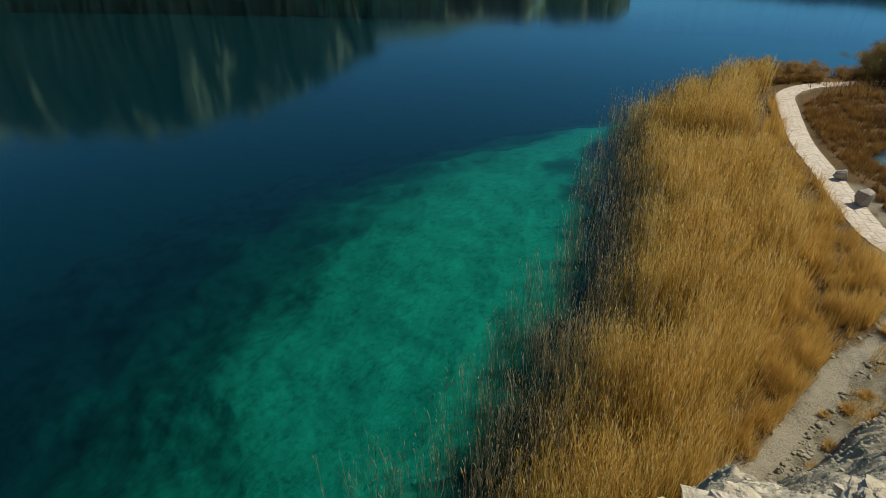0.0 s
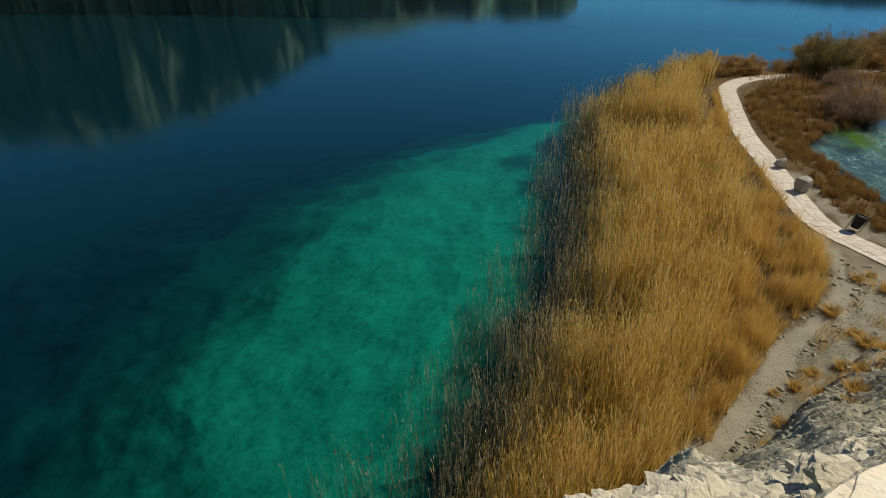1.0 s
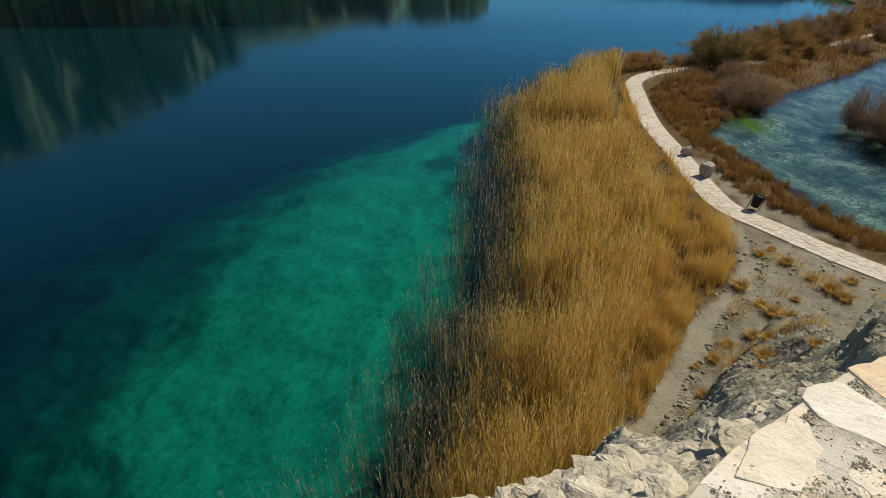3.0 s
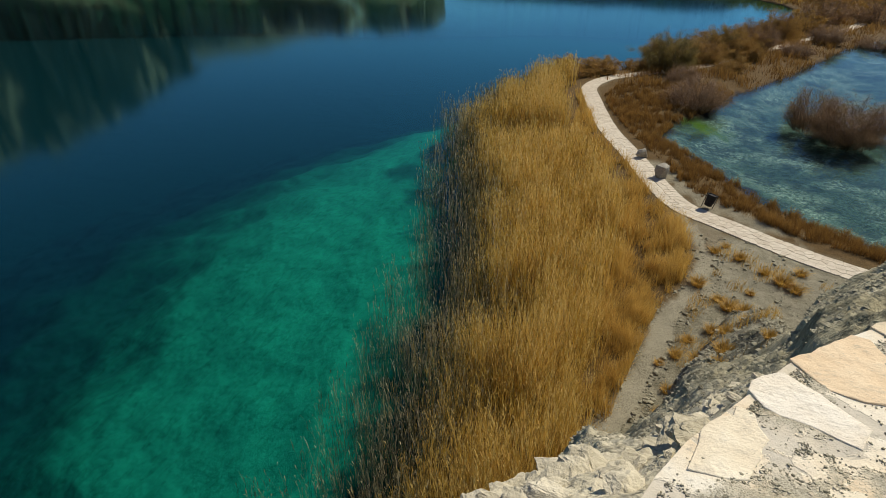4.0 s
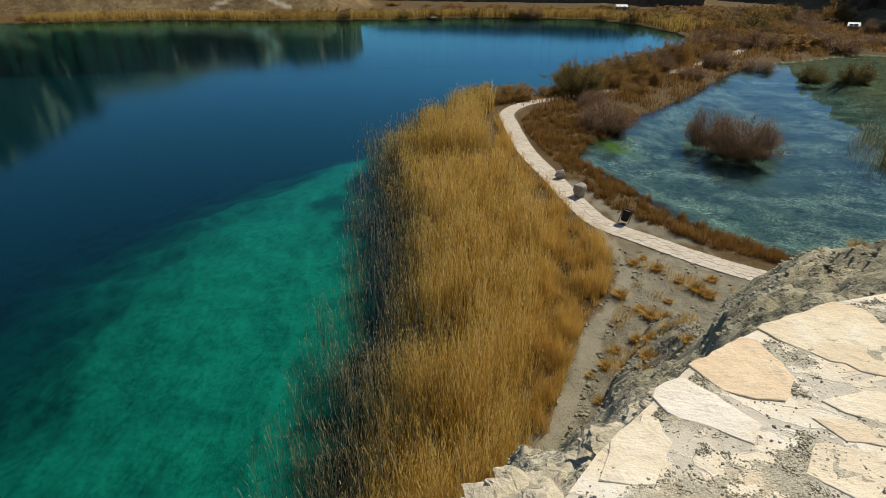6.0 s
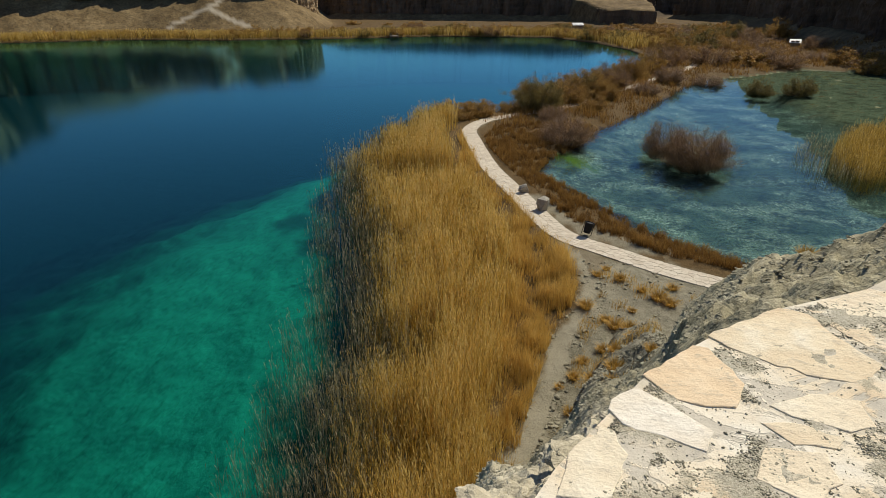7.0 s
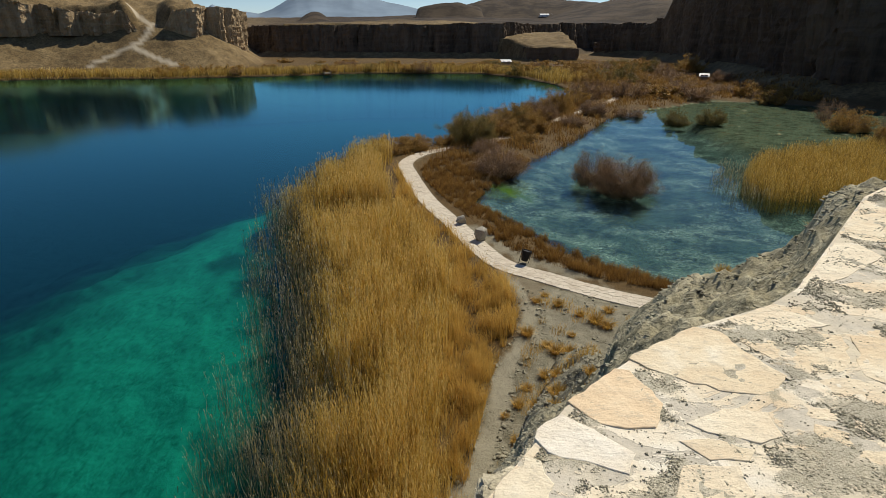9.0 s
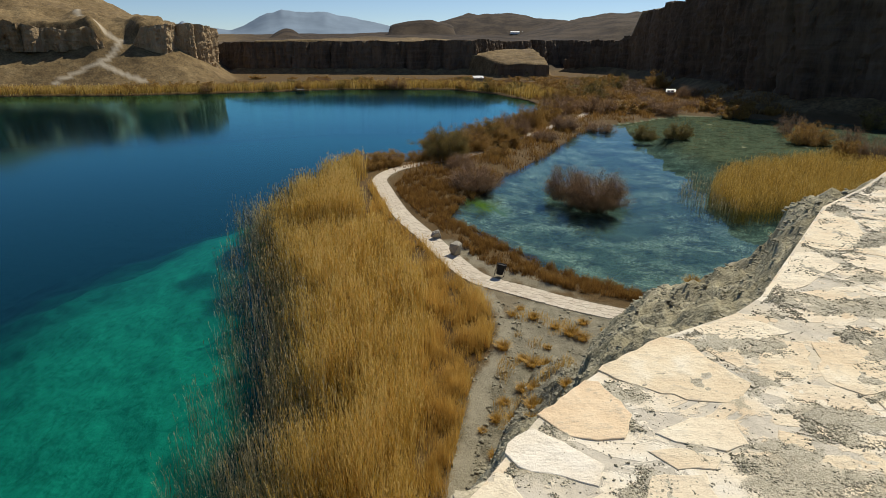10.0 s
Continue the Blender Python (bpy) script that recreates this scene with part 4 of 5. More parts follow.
SLOPE_GRASS = [(1.0, 14.0), (1.4, 18.5), (2.2, 22.4), (3.5, 25.5), (4.2, 29.2), (8.0, 29.0), (10.5, 26.5), (6.5, 22.5), (4.6, 18.0), (3.0, 11.5)]
sedge("dry_grass", SLOPE_GRASS, 190, 0.33, "thin dry grass in patches on the clay slope", tone0=0.45, clump=0.55, seed=171, bare=0.36)

# ---- shrubs ----


def shrub(kind, seed, far=False):
    """A shrub about 1 m wide and high: many stems from a broad foot, twigs, and small leaves in clumps down to the ground."""
    g = np.random.default_rng(seed)
    root = new("shrub")
    wood, tips = [], []
    for _ in range((150 if kind in ("bare", "rust") else 64) // (3 if far else 1)):
        a, tilt = g.uniform(0, 2 * np.pi), math.sqrt(g.uniform(0.0, 1.0)) * 1.15
        foot = 0.30 * math.sqrt(g.random())
        fa = a + g.normal(0, 0.35)
        theta, ball = math.acos(g.uniform(0.05, 1.0)), g.uniform(0.72, 1.0)
        reach, rise = max(0.02, 0.49 * ball * math.sin(theta) - 0.7 * foot), ball * (0.08 + 0.78 * math.cos(theta) ** 0.8)
        ts = np.linspace(0, 1, 5)
        wig = g.normal(0, 0.02, (5, 3)) * ts[:, None]
        pts = np.stack([np.cos(fa) * foot + np.cos(a) * reach * ts ** 1.25, np.sin(fa) * foot + np.sin(a) * reach * ts ** 1.25, rise * ts ** 0.85], 1) + wig
        wood.append((pts, 0.009 if far else 0.0055))
        for _ in range(18 if kind in ("bare", "rust") else 10):
            t = g.uniform(0.04, 1.0)
            k = min(int(t * 4), 3)
            s = pts[k] + (pts[k + 1] - pts[k]) * (t * 4 - k)
            d = pts[k + 1] - pts[k]
            d = d / np.linalg.norm(d) + g.normal(0, 0.7, 3)
            d[2] = abs(d[2])
            e = s + d / np.linalg.norm(d) * g.uniform(0.05, 0.15)
            wood.append((np.stack([s, (s + e) / 2 + g.normal(0, 0.01, 3), e]), 0.0028))
            tips.append((s + e) / 2)
            tips.append(e)
    vs, fs, off = [], [], 0
    for pts, w in wood:
        m = len(pts)
        ax = g.uniform(0, np.pi)
        side = np.array([math.cos(ax), math.sin(ax), 0]) * w
        ww = np.linspace(1, 0.35, m)[:, None]
        vs.append(np.stack([pts - side * ww, pts + side * ww], 1).reshape(-1, 3))
        b = off + np.arange(m - 1) * 2
        fs.append(np.stack([b, b + 1, b + 3, b + 2], 1))
        off += 2 * m
    v, f = np.concatenate(vs), np.concatenate(fs)
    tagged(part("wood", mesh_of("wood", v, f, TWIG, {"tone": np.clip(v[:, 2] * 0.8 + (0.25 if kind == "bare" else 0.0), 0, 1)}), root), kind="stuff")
    tips = np.array(tips)
    per, size, mat = {"bare": (7, 0.009, LEAF_RUST), "rust": (11, 0.010, LEAF_RUST), "green": (18, 0.016, LEAF_GREEN), "gold": (18, 0.017, LEAF_GOLD), "mound": (20, 0.02, LEAF_GOLD)}[kind]
    per, size = (per * 2 // 5, size * 2.1) if far else (per, size)
    c = np.repeat(tips, per, 0) + g.normal(0, 0.03, (len(tips) * per, 3))
    c[:, 2] = np.maximum(c[:, 2], 0.02)
    m = len(c)
    u, w2 = g.normal(0, 1, (m, 3)) + np.array([0, 0, 0.8]), g.normal(0, 1, (m, 3))
    u /= np.linalg.norm(u, axis=1)[:, None]
    w2 = np.cross(u, w2)
    w2 /= np.linalg.norm(w2, axis=1)[:, None]
    s = size * g.uniform(0.5, 1.3, m)[:, None]
    lv = np.stack([c - u * s, c - w2 * s * 0.3, c + u * s, c + w2 * s * 0.3], 1).reshape(-1, 3)
    clump = fbm(c[:, 0] * 5 + seed, c[:, 1] * 5 + c[:, 2] * 3, 2, seed)
    tone = np.clip(0.5 + 0.35 * clump + 0.14 * g.normal(0, 1, m), 0, 1)
    part("foliage", mesh_of("foliage", lv, np.arange(m * 4).reshape(-1, 4), mat, {"tone": np.repeat(tone, 4)}), root)
    return root


KINDS = {"b": ("bare", "leafless grey-brown willow shrub with fine twigs"), "r": ("rust", "rust-brown willow shrub, sparsely leaved"),
         "g": ("green", "olive-brown leafy willow shrub"), "y": ("gold", "golden-brown autumn willow shrub"), "o": ("mound", "low rounded golden-brown shrub")}
made_shrubs = {}


def plant_shrub(x, y, wide, high, key, group):
    kind, label = KINDS[key]
    z = max(float(ground_z(x, y)[0]), -0.4) - 0.08
    z = z - 0.1 if z < -0.3 else z
    far = math.hypot(x, y) > 115
    variant = (key, rng.integers(0, 2), far)
    m = pose(x, y, z, 0, 0, rng.uniform(0, 360))
    if variant in made_shrubs:
        ob = copy_thing(made_shrubs[variant], m)
    else:
        ob = made_shrubs[variant] = shrub(kind, 400 + 10 * len(made_shrubs), far)
        ob.matrix_basis = m
    ob.scale = (wide * 1.12, wide * rng.uniform(0.95, 1.2), high * (1.08 if key in 'br' else 1.25))
    return tagged(ob, label, "shrub", group)


DIKE_SHRUBS = [
    (0.5, 76.9, 5.7, 4.8, 'g'), (4.4, 84.1, 5.2, 3.0, 'y'), (7.9, 89.3, 5.7, 4.1, 'y'), (11.9, 98.2, 6.1, 4.7, 'r'), (16.5, 109.1, 6.3, 4.8, 'y'),
    (21.2, 119.5, 6.9, 4.7, 'y'), (26.5, 133.2, 8.3, 5.3, 'r'), (33.2, 147.5, 8.6, 6.5, 'y'), (41.9, 166.7, 9.1, 6.3, 'g'), (23.2, 107.6, 5.6, 3.2, 'b'),
    (17.1, 93.9, 3.9, 2.3, 'b'), (30.3, 109.2, 5.8, 2.7, 'b'), (7.7, 78.6, 3.3, 2.0, 'y'), (3.4, 61.0, 5.7, 3.2, 'b'), (-3.4, 76.9, 3.2, 1.5, 'y'),
    (-10.6, 70.8, 5.4, 2.9, 'o'), (-7.4, 73.2, 4.6, 2.0, 'o'), (-12.9, 69.0, 3.6, 2.0, 'o'), (2.3, 70.8, 3.7, 2.4, 'b'), (10.2, 87.2, 4.1, 2.3, 'y')]
POOL_SHRUBS = [
    (13.2, 58.9, 4.3, 4.5, 'b'), (15.5, 55.0, 5.5, 4.3, 'r'), (35.7, 99.1, 3.9, 3.0, 'g'), (41.1, 98.4, 4.1, 3.3, 'g'), (63.5, 103.4, 5.2, 4.4, 'b'),
    (60.5, 92.4, 6.0, 3.6, 'y'), (58.4, 80.8, 4.2, 2.6, 'o'), (68.3, 94.3, 4.6, 3.4, 'b'), (60.6, 77.8, 4.6, 4.0, 'b'), (84.0, 109.6, 5.5, 4.4, 'g'),
    (65.5, 128.0, 5.3, 3.4, 'o'), (75.9, 130.3, 4.0, 2.6, 'y')]
FAR_SHRUBS = [
    (65.2, 218.4, 9.2, 5.7, 'g'), (66.6, 204.2, 7.8, 4.6, 'b'), (82.3, 221.7, 8.6, 6.4, 'y'), (54.0, 198.8, 8.4, 5.6, 'o'), (52.0, 135.0, 9.5, 3.8, 'r'),
    (45.3, 138.0, 9.0, 3.6, 'o'), (67.1, 139.8, 7.9, 3.9, 'o'), (66.6, 132.5, 6.0, 2.9, 'b'), (37.4, 136.9, 8.7, 4.7, 'r'), (65.2, 187.1, 8.8, 3.8, 'b'),
    (75.5, 176.6, 7.8, 4.1, 'r')]
for rows, grp in ((DIKE_SHRUBS, "shrubs along the dike"), (POOL_SHRUBS, "shrubs in the pool"), (FAR_SHRUBS, "shrubs on the valley floor")):
    for row in rows:
        plant_shrub(*row, grp)
for k in range(34):
    t = k / 33
    x = np.interp(t, [0, 0.3, 0.7, 1], [1, 11, 27, 42]) + rng.uniform(-2.5, 1.5)
    y = np.interp(t, [0, 0.3, 0.7, 1], [81, 97, 132, 168]) + rng.uniform(-2, 3)
    s = rng.uniform(0.7, 1.15)
    plant_shrub(x, y, 5.6 * s, 3.5 * s, "yygyor"[rng.integers(0, 6)], "shrubs along the dike")
for k in range(46):
    t = k / 45
    x = -185 + 225 * t + rng.uniform(-3, 3)
    y = np.interp(x, [-180, -141, -91, -57, -39, 3, 18, 26, 40], [168, 188, 197, 210, 220, 221, 200, 188, 180]) + rng.uniform(-1, 7)
    s = rng.uniform(0.6, 1.25) * (1.0 if x > -110 else 0.6)
    plant_shrub(x, y, 7.0 * s, 3.6 * s, "yogyr"[rng.integers(0, 5)], "shrubs on the far shore")
for k in range(40):
    x, y = rng.uniform(-92, 92), rng.uniform(232, 288)
    s = rng.uniform(0.7, 1.3)
    plant_shrub(x, y, 8.0 * s, 1.9 * s, "yogro"[rng.integers(0, 5)], "shrubs on the valley floor")
for k in range(30):
    x, y = rng.uniform(0, 62), rng.uniform(222, 270)
    s = rng.uniform(0.6, 1.1)
    plant_shrub(x, y, 7.5 * s, 2.7 * s, "yoyrg"[rng.integers(0, 5)], "shrubs on the valley floor")
for k in range(14):
    x, y = rng.uniform(56, 84), rng.uniform(222, 280)
    s = rng.uniform(0.7, 1.15)
    plant_shrub(x, y, 7.5 * s, 3.6 * s, "ogyob"[rng.integers(0, 5)], "shrubs on the valley floor")
for k in range(34):
    x, y = rng.uniform(30, 78), rng.uniform(138, 215)
    s = rng.uniform(0.4, 0.85)
    plant_shrub(x, y, 8.0 * s, 3.6 * s, "robyb"[rng.integers(0, 5)], "shrubs on the valley floor")

# ---- stones and rocks ----


def boulder_mesh(name, seed, mat, points=16, detail=3, rough=0.06):
    """A broken stone about 1 m across: an angular lump with chipped faces and fine relief."""
    g = np.random.default_rng(seed)
    bm = bmesh.new()
    for _ in range(points):
        d = Vector(g.normal(0, 1, 3)).normalized()
        bm.verts.new(d * g.uniform(0.36, 0.56))
    res = bmesh.ops.convex_hull(bm, input=bm.verts[:])
    bmesh.ops.delete(bm, geom=[v for v in res["geom_interior"] if isinstance(v, bmesh.types.BMVert)], context="VERTS")
    for k in range(detail):
        bmesh.ops.subdivide_edges(bm, edges=bm.edges[:], cuts=1, use_grid_fill=True)
        bmesh.ops.triangulate(bm, faces=bm.faces[:])
        amp = rough * 0.9 ** k
        for v in bm.verts:
            n3 = noise.noise_vector(v.co * (3.0 * 2 ** k) + Vector((seed, 2.7 * seed, 0)))
            v.co += n3 * amp * 0.6 / (1.5 ** k) - v.co.normalized() * amp * abs(noise.noise(v.co * 5 * 2 ** k)) * 0.6
    me = bpy.data.meshes.new(name)
    bm.to_mesh(me)
    bm.free()
    me.materials.append(mat)
    return me


def ragged(poly, amount, g):
    """A polygon with chipped, uneven edges."""
    res = []
    for (ax, ay), (bx, by) in zip(poly, poly[1:] + poly[:1]):
        length = math.hypot(bx - ax, by - ay)
        n = max(1, int(length / 0.045))
        nx, ny = (by - ay) / max(length, 1e-6), -(bx - ax) / max(length, 1e-6)
        for k in range(n):
            o = g.normal(0, amount) if k else 0.0
            t = k / n
            res.append((ax + (bx - ax) * t + nx * o, ay + (by - ay) * t + ny * o))
    return res


def stone_poly(name, pts, z0, z1, mat, rim=0.012):
    """One flat paving stone: a polygon with a worn upper edge."""
    n = len(pts)
    c = sum((Vector(p) for p in pts), Vector((0, 0))) / n
    low = [(p[0] - c.x, p[1] - c.y, z0) for p in pts]
    shr = [(Vector((a, b)) * (1 - min(0.4, rim / max(0.02, Vector((a, b)).length)))) for a, b, _ in low]
    mid = [(a, b, z1 - rim * 0.5) for a, b, _ in low]
    top = [(s.x, s.y, z1) for s in shr]
    faces = [[k, (k + 1) % n, n + (k + 1) % n, n + k] for k in range(n)] + [[n + k, n + (k + 1) % n, 2 * n + (k + 1) % n, 2 * n + k] for k in range(n)]
    me = bpy.data.meshes.new(name)
    me.from_pydata(low + mid + top, [], faces + [list(range(2 * n, 3 * n))])
    me.materials.append(mat)
    return me, (c.x, c.y)


def cells(seeds, reach, gap):
    """Irregular stones: each seed's share of the plane, less half a joint on every side."""
    res = []
    for i, (sx, sy) in enumerate(seeds):
        poly = [(sx + reach * math.cos(a), sy + reach * math.sin(a)) for a in np.arange(0, 2 * math.pi, math.pi / 5)]
        for j, (ox, oy) in enumerate(seeds):
            dx, dy = ox - sx, oy - sy
            d = math.hypot(dx, dy)
            if i == j or d > 2 * reach or d == 0:
                continue
            nx, ny, lim = dx / d, dy / d, d / 2 - gap / 2
            cut = []
            for (ax, ay), (bx, by) in zip(poly, poly[1:] + poly[:1]):
                da, db = (ax - sx) * nx + (ay - sy) * ny - lim, (bx - sx) * nx + (by - sy) * ny - lim
                if da <= 0:
                    cut.append((ax, ay))
                if da * db < 0:
                    t = da / (da - db)
                    cut.append((ax + t * (bx - ax), ay + t * (by - ay)))
            poly = cut
            if len(poly) < 3:
                break
        # drop corners that nearly coincide
        if len(poly) >= 3:
            keep = [p for k, p in enumerate(poly) if math.hypot(p[0] - poly[k - 1][0], p[1] - poly[k - 1][1]) > gap * 0.6]
            if len(keep) >= 3:
                res.append((i, keep))
    return res


def ribbon(name, line, half, z_top, z_low, mat):
    """A slab along a line, with sides."""
    pts = [Vector(p) for p in line]
    rows = []
    for k, p in enumerate(pts):
        t = (pts[min(k + 1, len(pts) - 1)] - pts[max(k - 1, 0)]).normalized()
        nrm = Vector((-t.y, t.x))
        a, b = p + nrm * half, p - nrm * half
        rows += [(a.x, a.y, z_low), (a.x, a.y, z_top), (b.x, b.y, z_top), (b.x, b.y, z_low)]
    faces = []
    for k in range(len(pts) - 1):
        i = 4 * k
        faces += [[i + j, i + j + 1, i + j + 5, i + j + 4] for j in range(3)]
    me = bpy.data.meshes.new(name)
    me.from_pydata(rows, [], faces)
    me.materials.append(mat)
    return me


def spline(line, step):
    """A smooth curve through the points, in even steps."""
    pts = np.array(line, float)
    ext = np.vstack([2 * pts[0] - pts[1], pts, 2 * pts[-1] - pts[-2]])
    out = []
    for k in range(1, len(ext) - 2):
        p0, p1, p2, p3 = ext[k - 1:k + 3]
        for t in np.linspace(0, 1, 14, endpoint=False):
            out.append(0.5 * (2 * p1 + (p2 - p0) * t + (2 * p0 - 5 * p1 + 4 * p2 - p3) * t ** 2 + (3 * p1 - p0 - 3 * p2 + p3) * t ** 3))
    out = np.array(out + [pts[-1]])
    at = np.concatenate([[0], np.cumsum(np.hypot(*np.diff(out, axis=0).T))])
    s = np.arange(0, at[-1], step)
    return np.stack([np.interp(s, at, out[:, 0]), np.interp(s, at, out[:, 1])], 1), s


# boulders beside the path
for (bx, by, bz, sx, sy, sz, rz, seed, label) in [
        (-0.55, 42.9, 0.36, 1.1, 0.9, 1.05, 20, 11, "grey angular boulder beside the stone path"),
        (1.0, 39.1, 0.40, 1.2, 1.05, 1.4, 70, 14, "tall grey-beige boulder beside the stone path")]:
    ob = part("boulder", boulder_mesh("boulder", seed, BOULDER, 16, 3, 0.05))
    ob.matrix_basis = pose(bx, by, bz + sz * 0.36, 0, 8, rz)
    ob.scale = (sx, sy, sz)
    tagged(ob, label, "boulder", "boulders by the path")


def litter_bin():
    """A steel bin on a post, tipped a little."""
    root = new("litter_bin")

    def tube(name, rings, closed, mat=BLACK, seg=20):
        vs = [(r * math.cos(2 * math.pi * k / seg), r * math.sin(2 * math.pi * k / seg), z) for r, z in rings for k in range(seg)]
        fs = [[i * seg + k, i * seg + (k + 1) % seg, (i + 1) * seg + (k + 1) % seg, (i + 1) * seg + k] for i in range(len(rings) - 1) for k in range(seg)]
        if closed:
            fs.append([(len(rings) - 1) * seg + k for k in range(seg)])
        me = bpy.data.meshes.new(name)
        me.from_pydata(vs, [], fs)
        me.materials.append(mat)
        return part(name, me, root)
    tube("bucket", [(0.22, 0.16), (0.24, 0.18), (0.31, 0.86), (0.335, 0.88), (0.335, 0.91), (0.30, 0.91), (0.29, 0.86), (0.21, 0.22), (0.01, 0.21)], False)
    tube("liner", [(0.29, 0.85), (0.16, 0.89), (0.01, 0.86)], False)
    tube("bottom", [(0.22, 0.165), (0.20, 0.15), (0.02, 0.15)], True)
    tube("hoop", [(0.265, 0.40), (0.285, 0.40), (0.29, 0.45), (0.27, 0.45)], False)
    for a in (0, 180):
        leg = tube("leg", [(0.022, -0.1), (0.022, 0.98), (0.0, 0.985)], True, BLACK, 10)
        leg.matrix_basis = pose(0.335 * math.cos(radians(a)), 0.335 * math.sin(radians(a)), 0)
    return root


ob = litter_bin()
ob.matrix_basis = pose(3.80, 34.85, 0.47, -6, 13, 0)
ob.scale = (0.95, 0.95, 0.95)
tagged(ob, "black steel litter bin on two posts beside the path", "litter bin")

# ---- the platform on the outcrop ----
bm = bmesh.new()
low = [bm.verts.new((x, y, PAVED - 0.16)) for x, y in PLATFORM]
top = [bm.verts.new((x, y, PAVED - 0.0012)) for x, y in PLATFORM]
bm.faces.new(top)
for k in range(len(PLATFORM)):
    j = (k + 1) % len(PLATFORM)
    bm.faces.new((low[k], low[j], top[j], top[k]))
bmesh.ops.recalc_face_normals(bm, faces=bm.faces[:])
me = bpy.data.meshes.new("platform")
bm.to_mesh(me)
me.materials.append(MORTAR)
platform = tagged(part("pavement_platform", me), "viewing terrace of pale flagstones set in grey mortar", "terrace", kind="structure")
PLACED = [
    [(0.37, 1.83), (0.48, 1.94), (0.61, 2.07), (0.67, 2.06), (0.70, 1.96), (0.74, 1.83), (0.67, 1.69), (0.57, 1.68), (0.47, 1.70)],
    [(0.22, 1.61), (0.27, 1.70), (0.34, 1.75), (0.44, 1.67), (0.56, 1.55), (0.51, 1.45), (0.39, 1.50), (0.26, 1.54)],
    [(0.69, 2.15), (0.83, 2.27), (1.08, 2.45), (1.19, 2.41), (1.23, 2.23), (1.32, 2.05), (1.19, 1.90), (1.04, 1.92), (0.87, 2.00), (0.75, 2.08)]]
PLACED_MORE = [
    [(0.07, 1.37), (0.18, 1.52), (0.23, 1.50), (0.26, 1.40), (0.19, 1.22), (0.03, 1.20)],
    [(1.28, 2.54), (1.57, 2.70), (1.66, 2.62), (1.75, 2.50), (1.61, 2.44), (1.35, 2.42)],
    [(1.84, 2.93), (2.10, 3.24), (2.48, 3.68), (2.62, 3.62), (2.63, 3.43), (2.27, 3.15), (2.00, 2.97)],
    [(2.62, 3.86), (3.36, 4.76), (3.46, 4.55), (3.26, 4.10), (2.90, 3.72), (2.70, 3.70)],
    [(0.73, 1.62), (0.84, 1.64), (0.98, 1.59), (0.93, 1.53), (0.80, 1.53)], [(0.70, 1.50), (0.89, 1.51), (0.88, 1.38), (0.76, 1.28), (0.63, 1.36)],
    [(0.79, 1.72), (0.96, 1.81), (1.12, 1.80), (1.11, 1.66), (1.01, 1.62), (0.85, 1.67)]]
PLACED = PLACED + PLACED_MORE
g = np.random.default_rng(23)
seeds, fixed = [tuple(np.mean(p, 0)) for p in PLACED], len(PLACED)
for x in np.arange(-0.6, 9, 0.36):
    for y in np.arange(-0.6, 10.5, 0.36):
        px, py = x + g.uniform(-0.17, 0.17), y + g.uniform(-0.17, 0.17)
        d = signed(np.array([px]), np.array([py]), PLATFORM)[0]
        if d < -0.07 and math.hypot(px - 2.2, py - 3.4) < 7.0 and px < 0.95 * py + 1.6 and all(signed(np.array([px]), np.array([py]), q)[0] > 0.07 for q in PLACED):
            seeds.append((px, py))
paving = [(ragged(p, 0.006, g), 0.0055 if k < 3 else 0.004) for k, p in enumerate(PLACED)]
for i, poly in cells(seeds, 0.42, 0.022):
    cx, cy = seeds[i]
    if i < fixed:
        continue
    for q in PLACED:
        qc = np.mean(q, 0)
        for _ in range(12):
            hit = signed(np.array([p[0] for p in poly]), np.array([p[1] for p in poly]), q) < 0.012
            if not hit.any():
                break
            poly = [(x + (cx - x) * 0.12, y + (cy - y) * 0.12) if h else (x, y) for (x, y), h in zip(poly, hit)]
    poly = [(cx + (x - cx) * f, cy + (y - cy) * f) for (x, y) in poly for f in (g.uniform(0.90, 1.0),)]
    if all(signed(np.array([x]), np.array([y]), PLATFORM)[0] < -0.005 for x, y in poly):
        paving.append((ragged(poly, 0.010, g), g.uniform(0.0, 0.004)))
for k, (poly, proud) in enumerate(paving):
    me, at = stone_poly("flagstone", poly, -0.05, proud, (FLAG_PEACH, FLAG_WHITE)[k] if k < 2 else FLAG, 0.003)
    ob = part("flagstone", me, platform)
    ob.matrix_basis = pose(at[0], at[1], PAVED, g.normal(0, 0.2), g.normal(0, 0.2), 0)


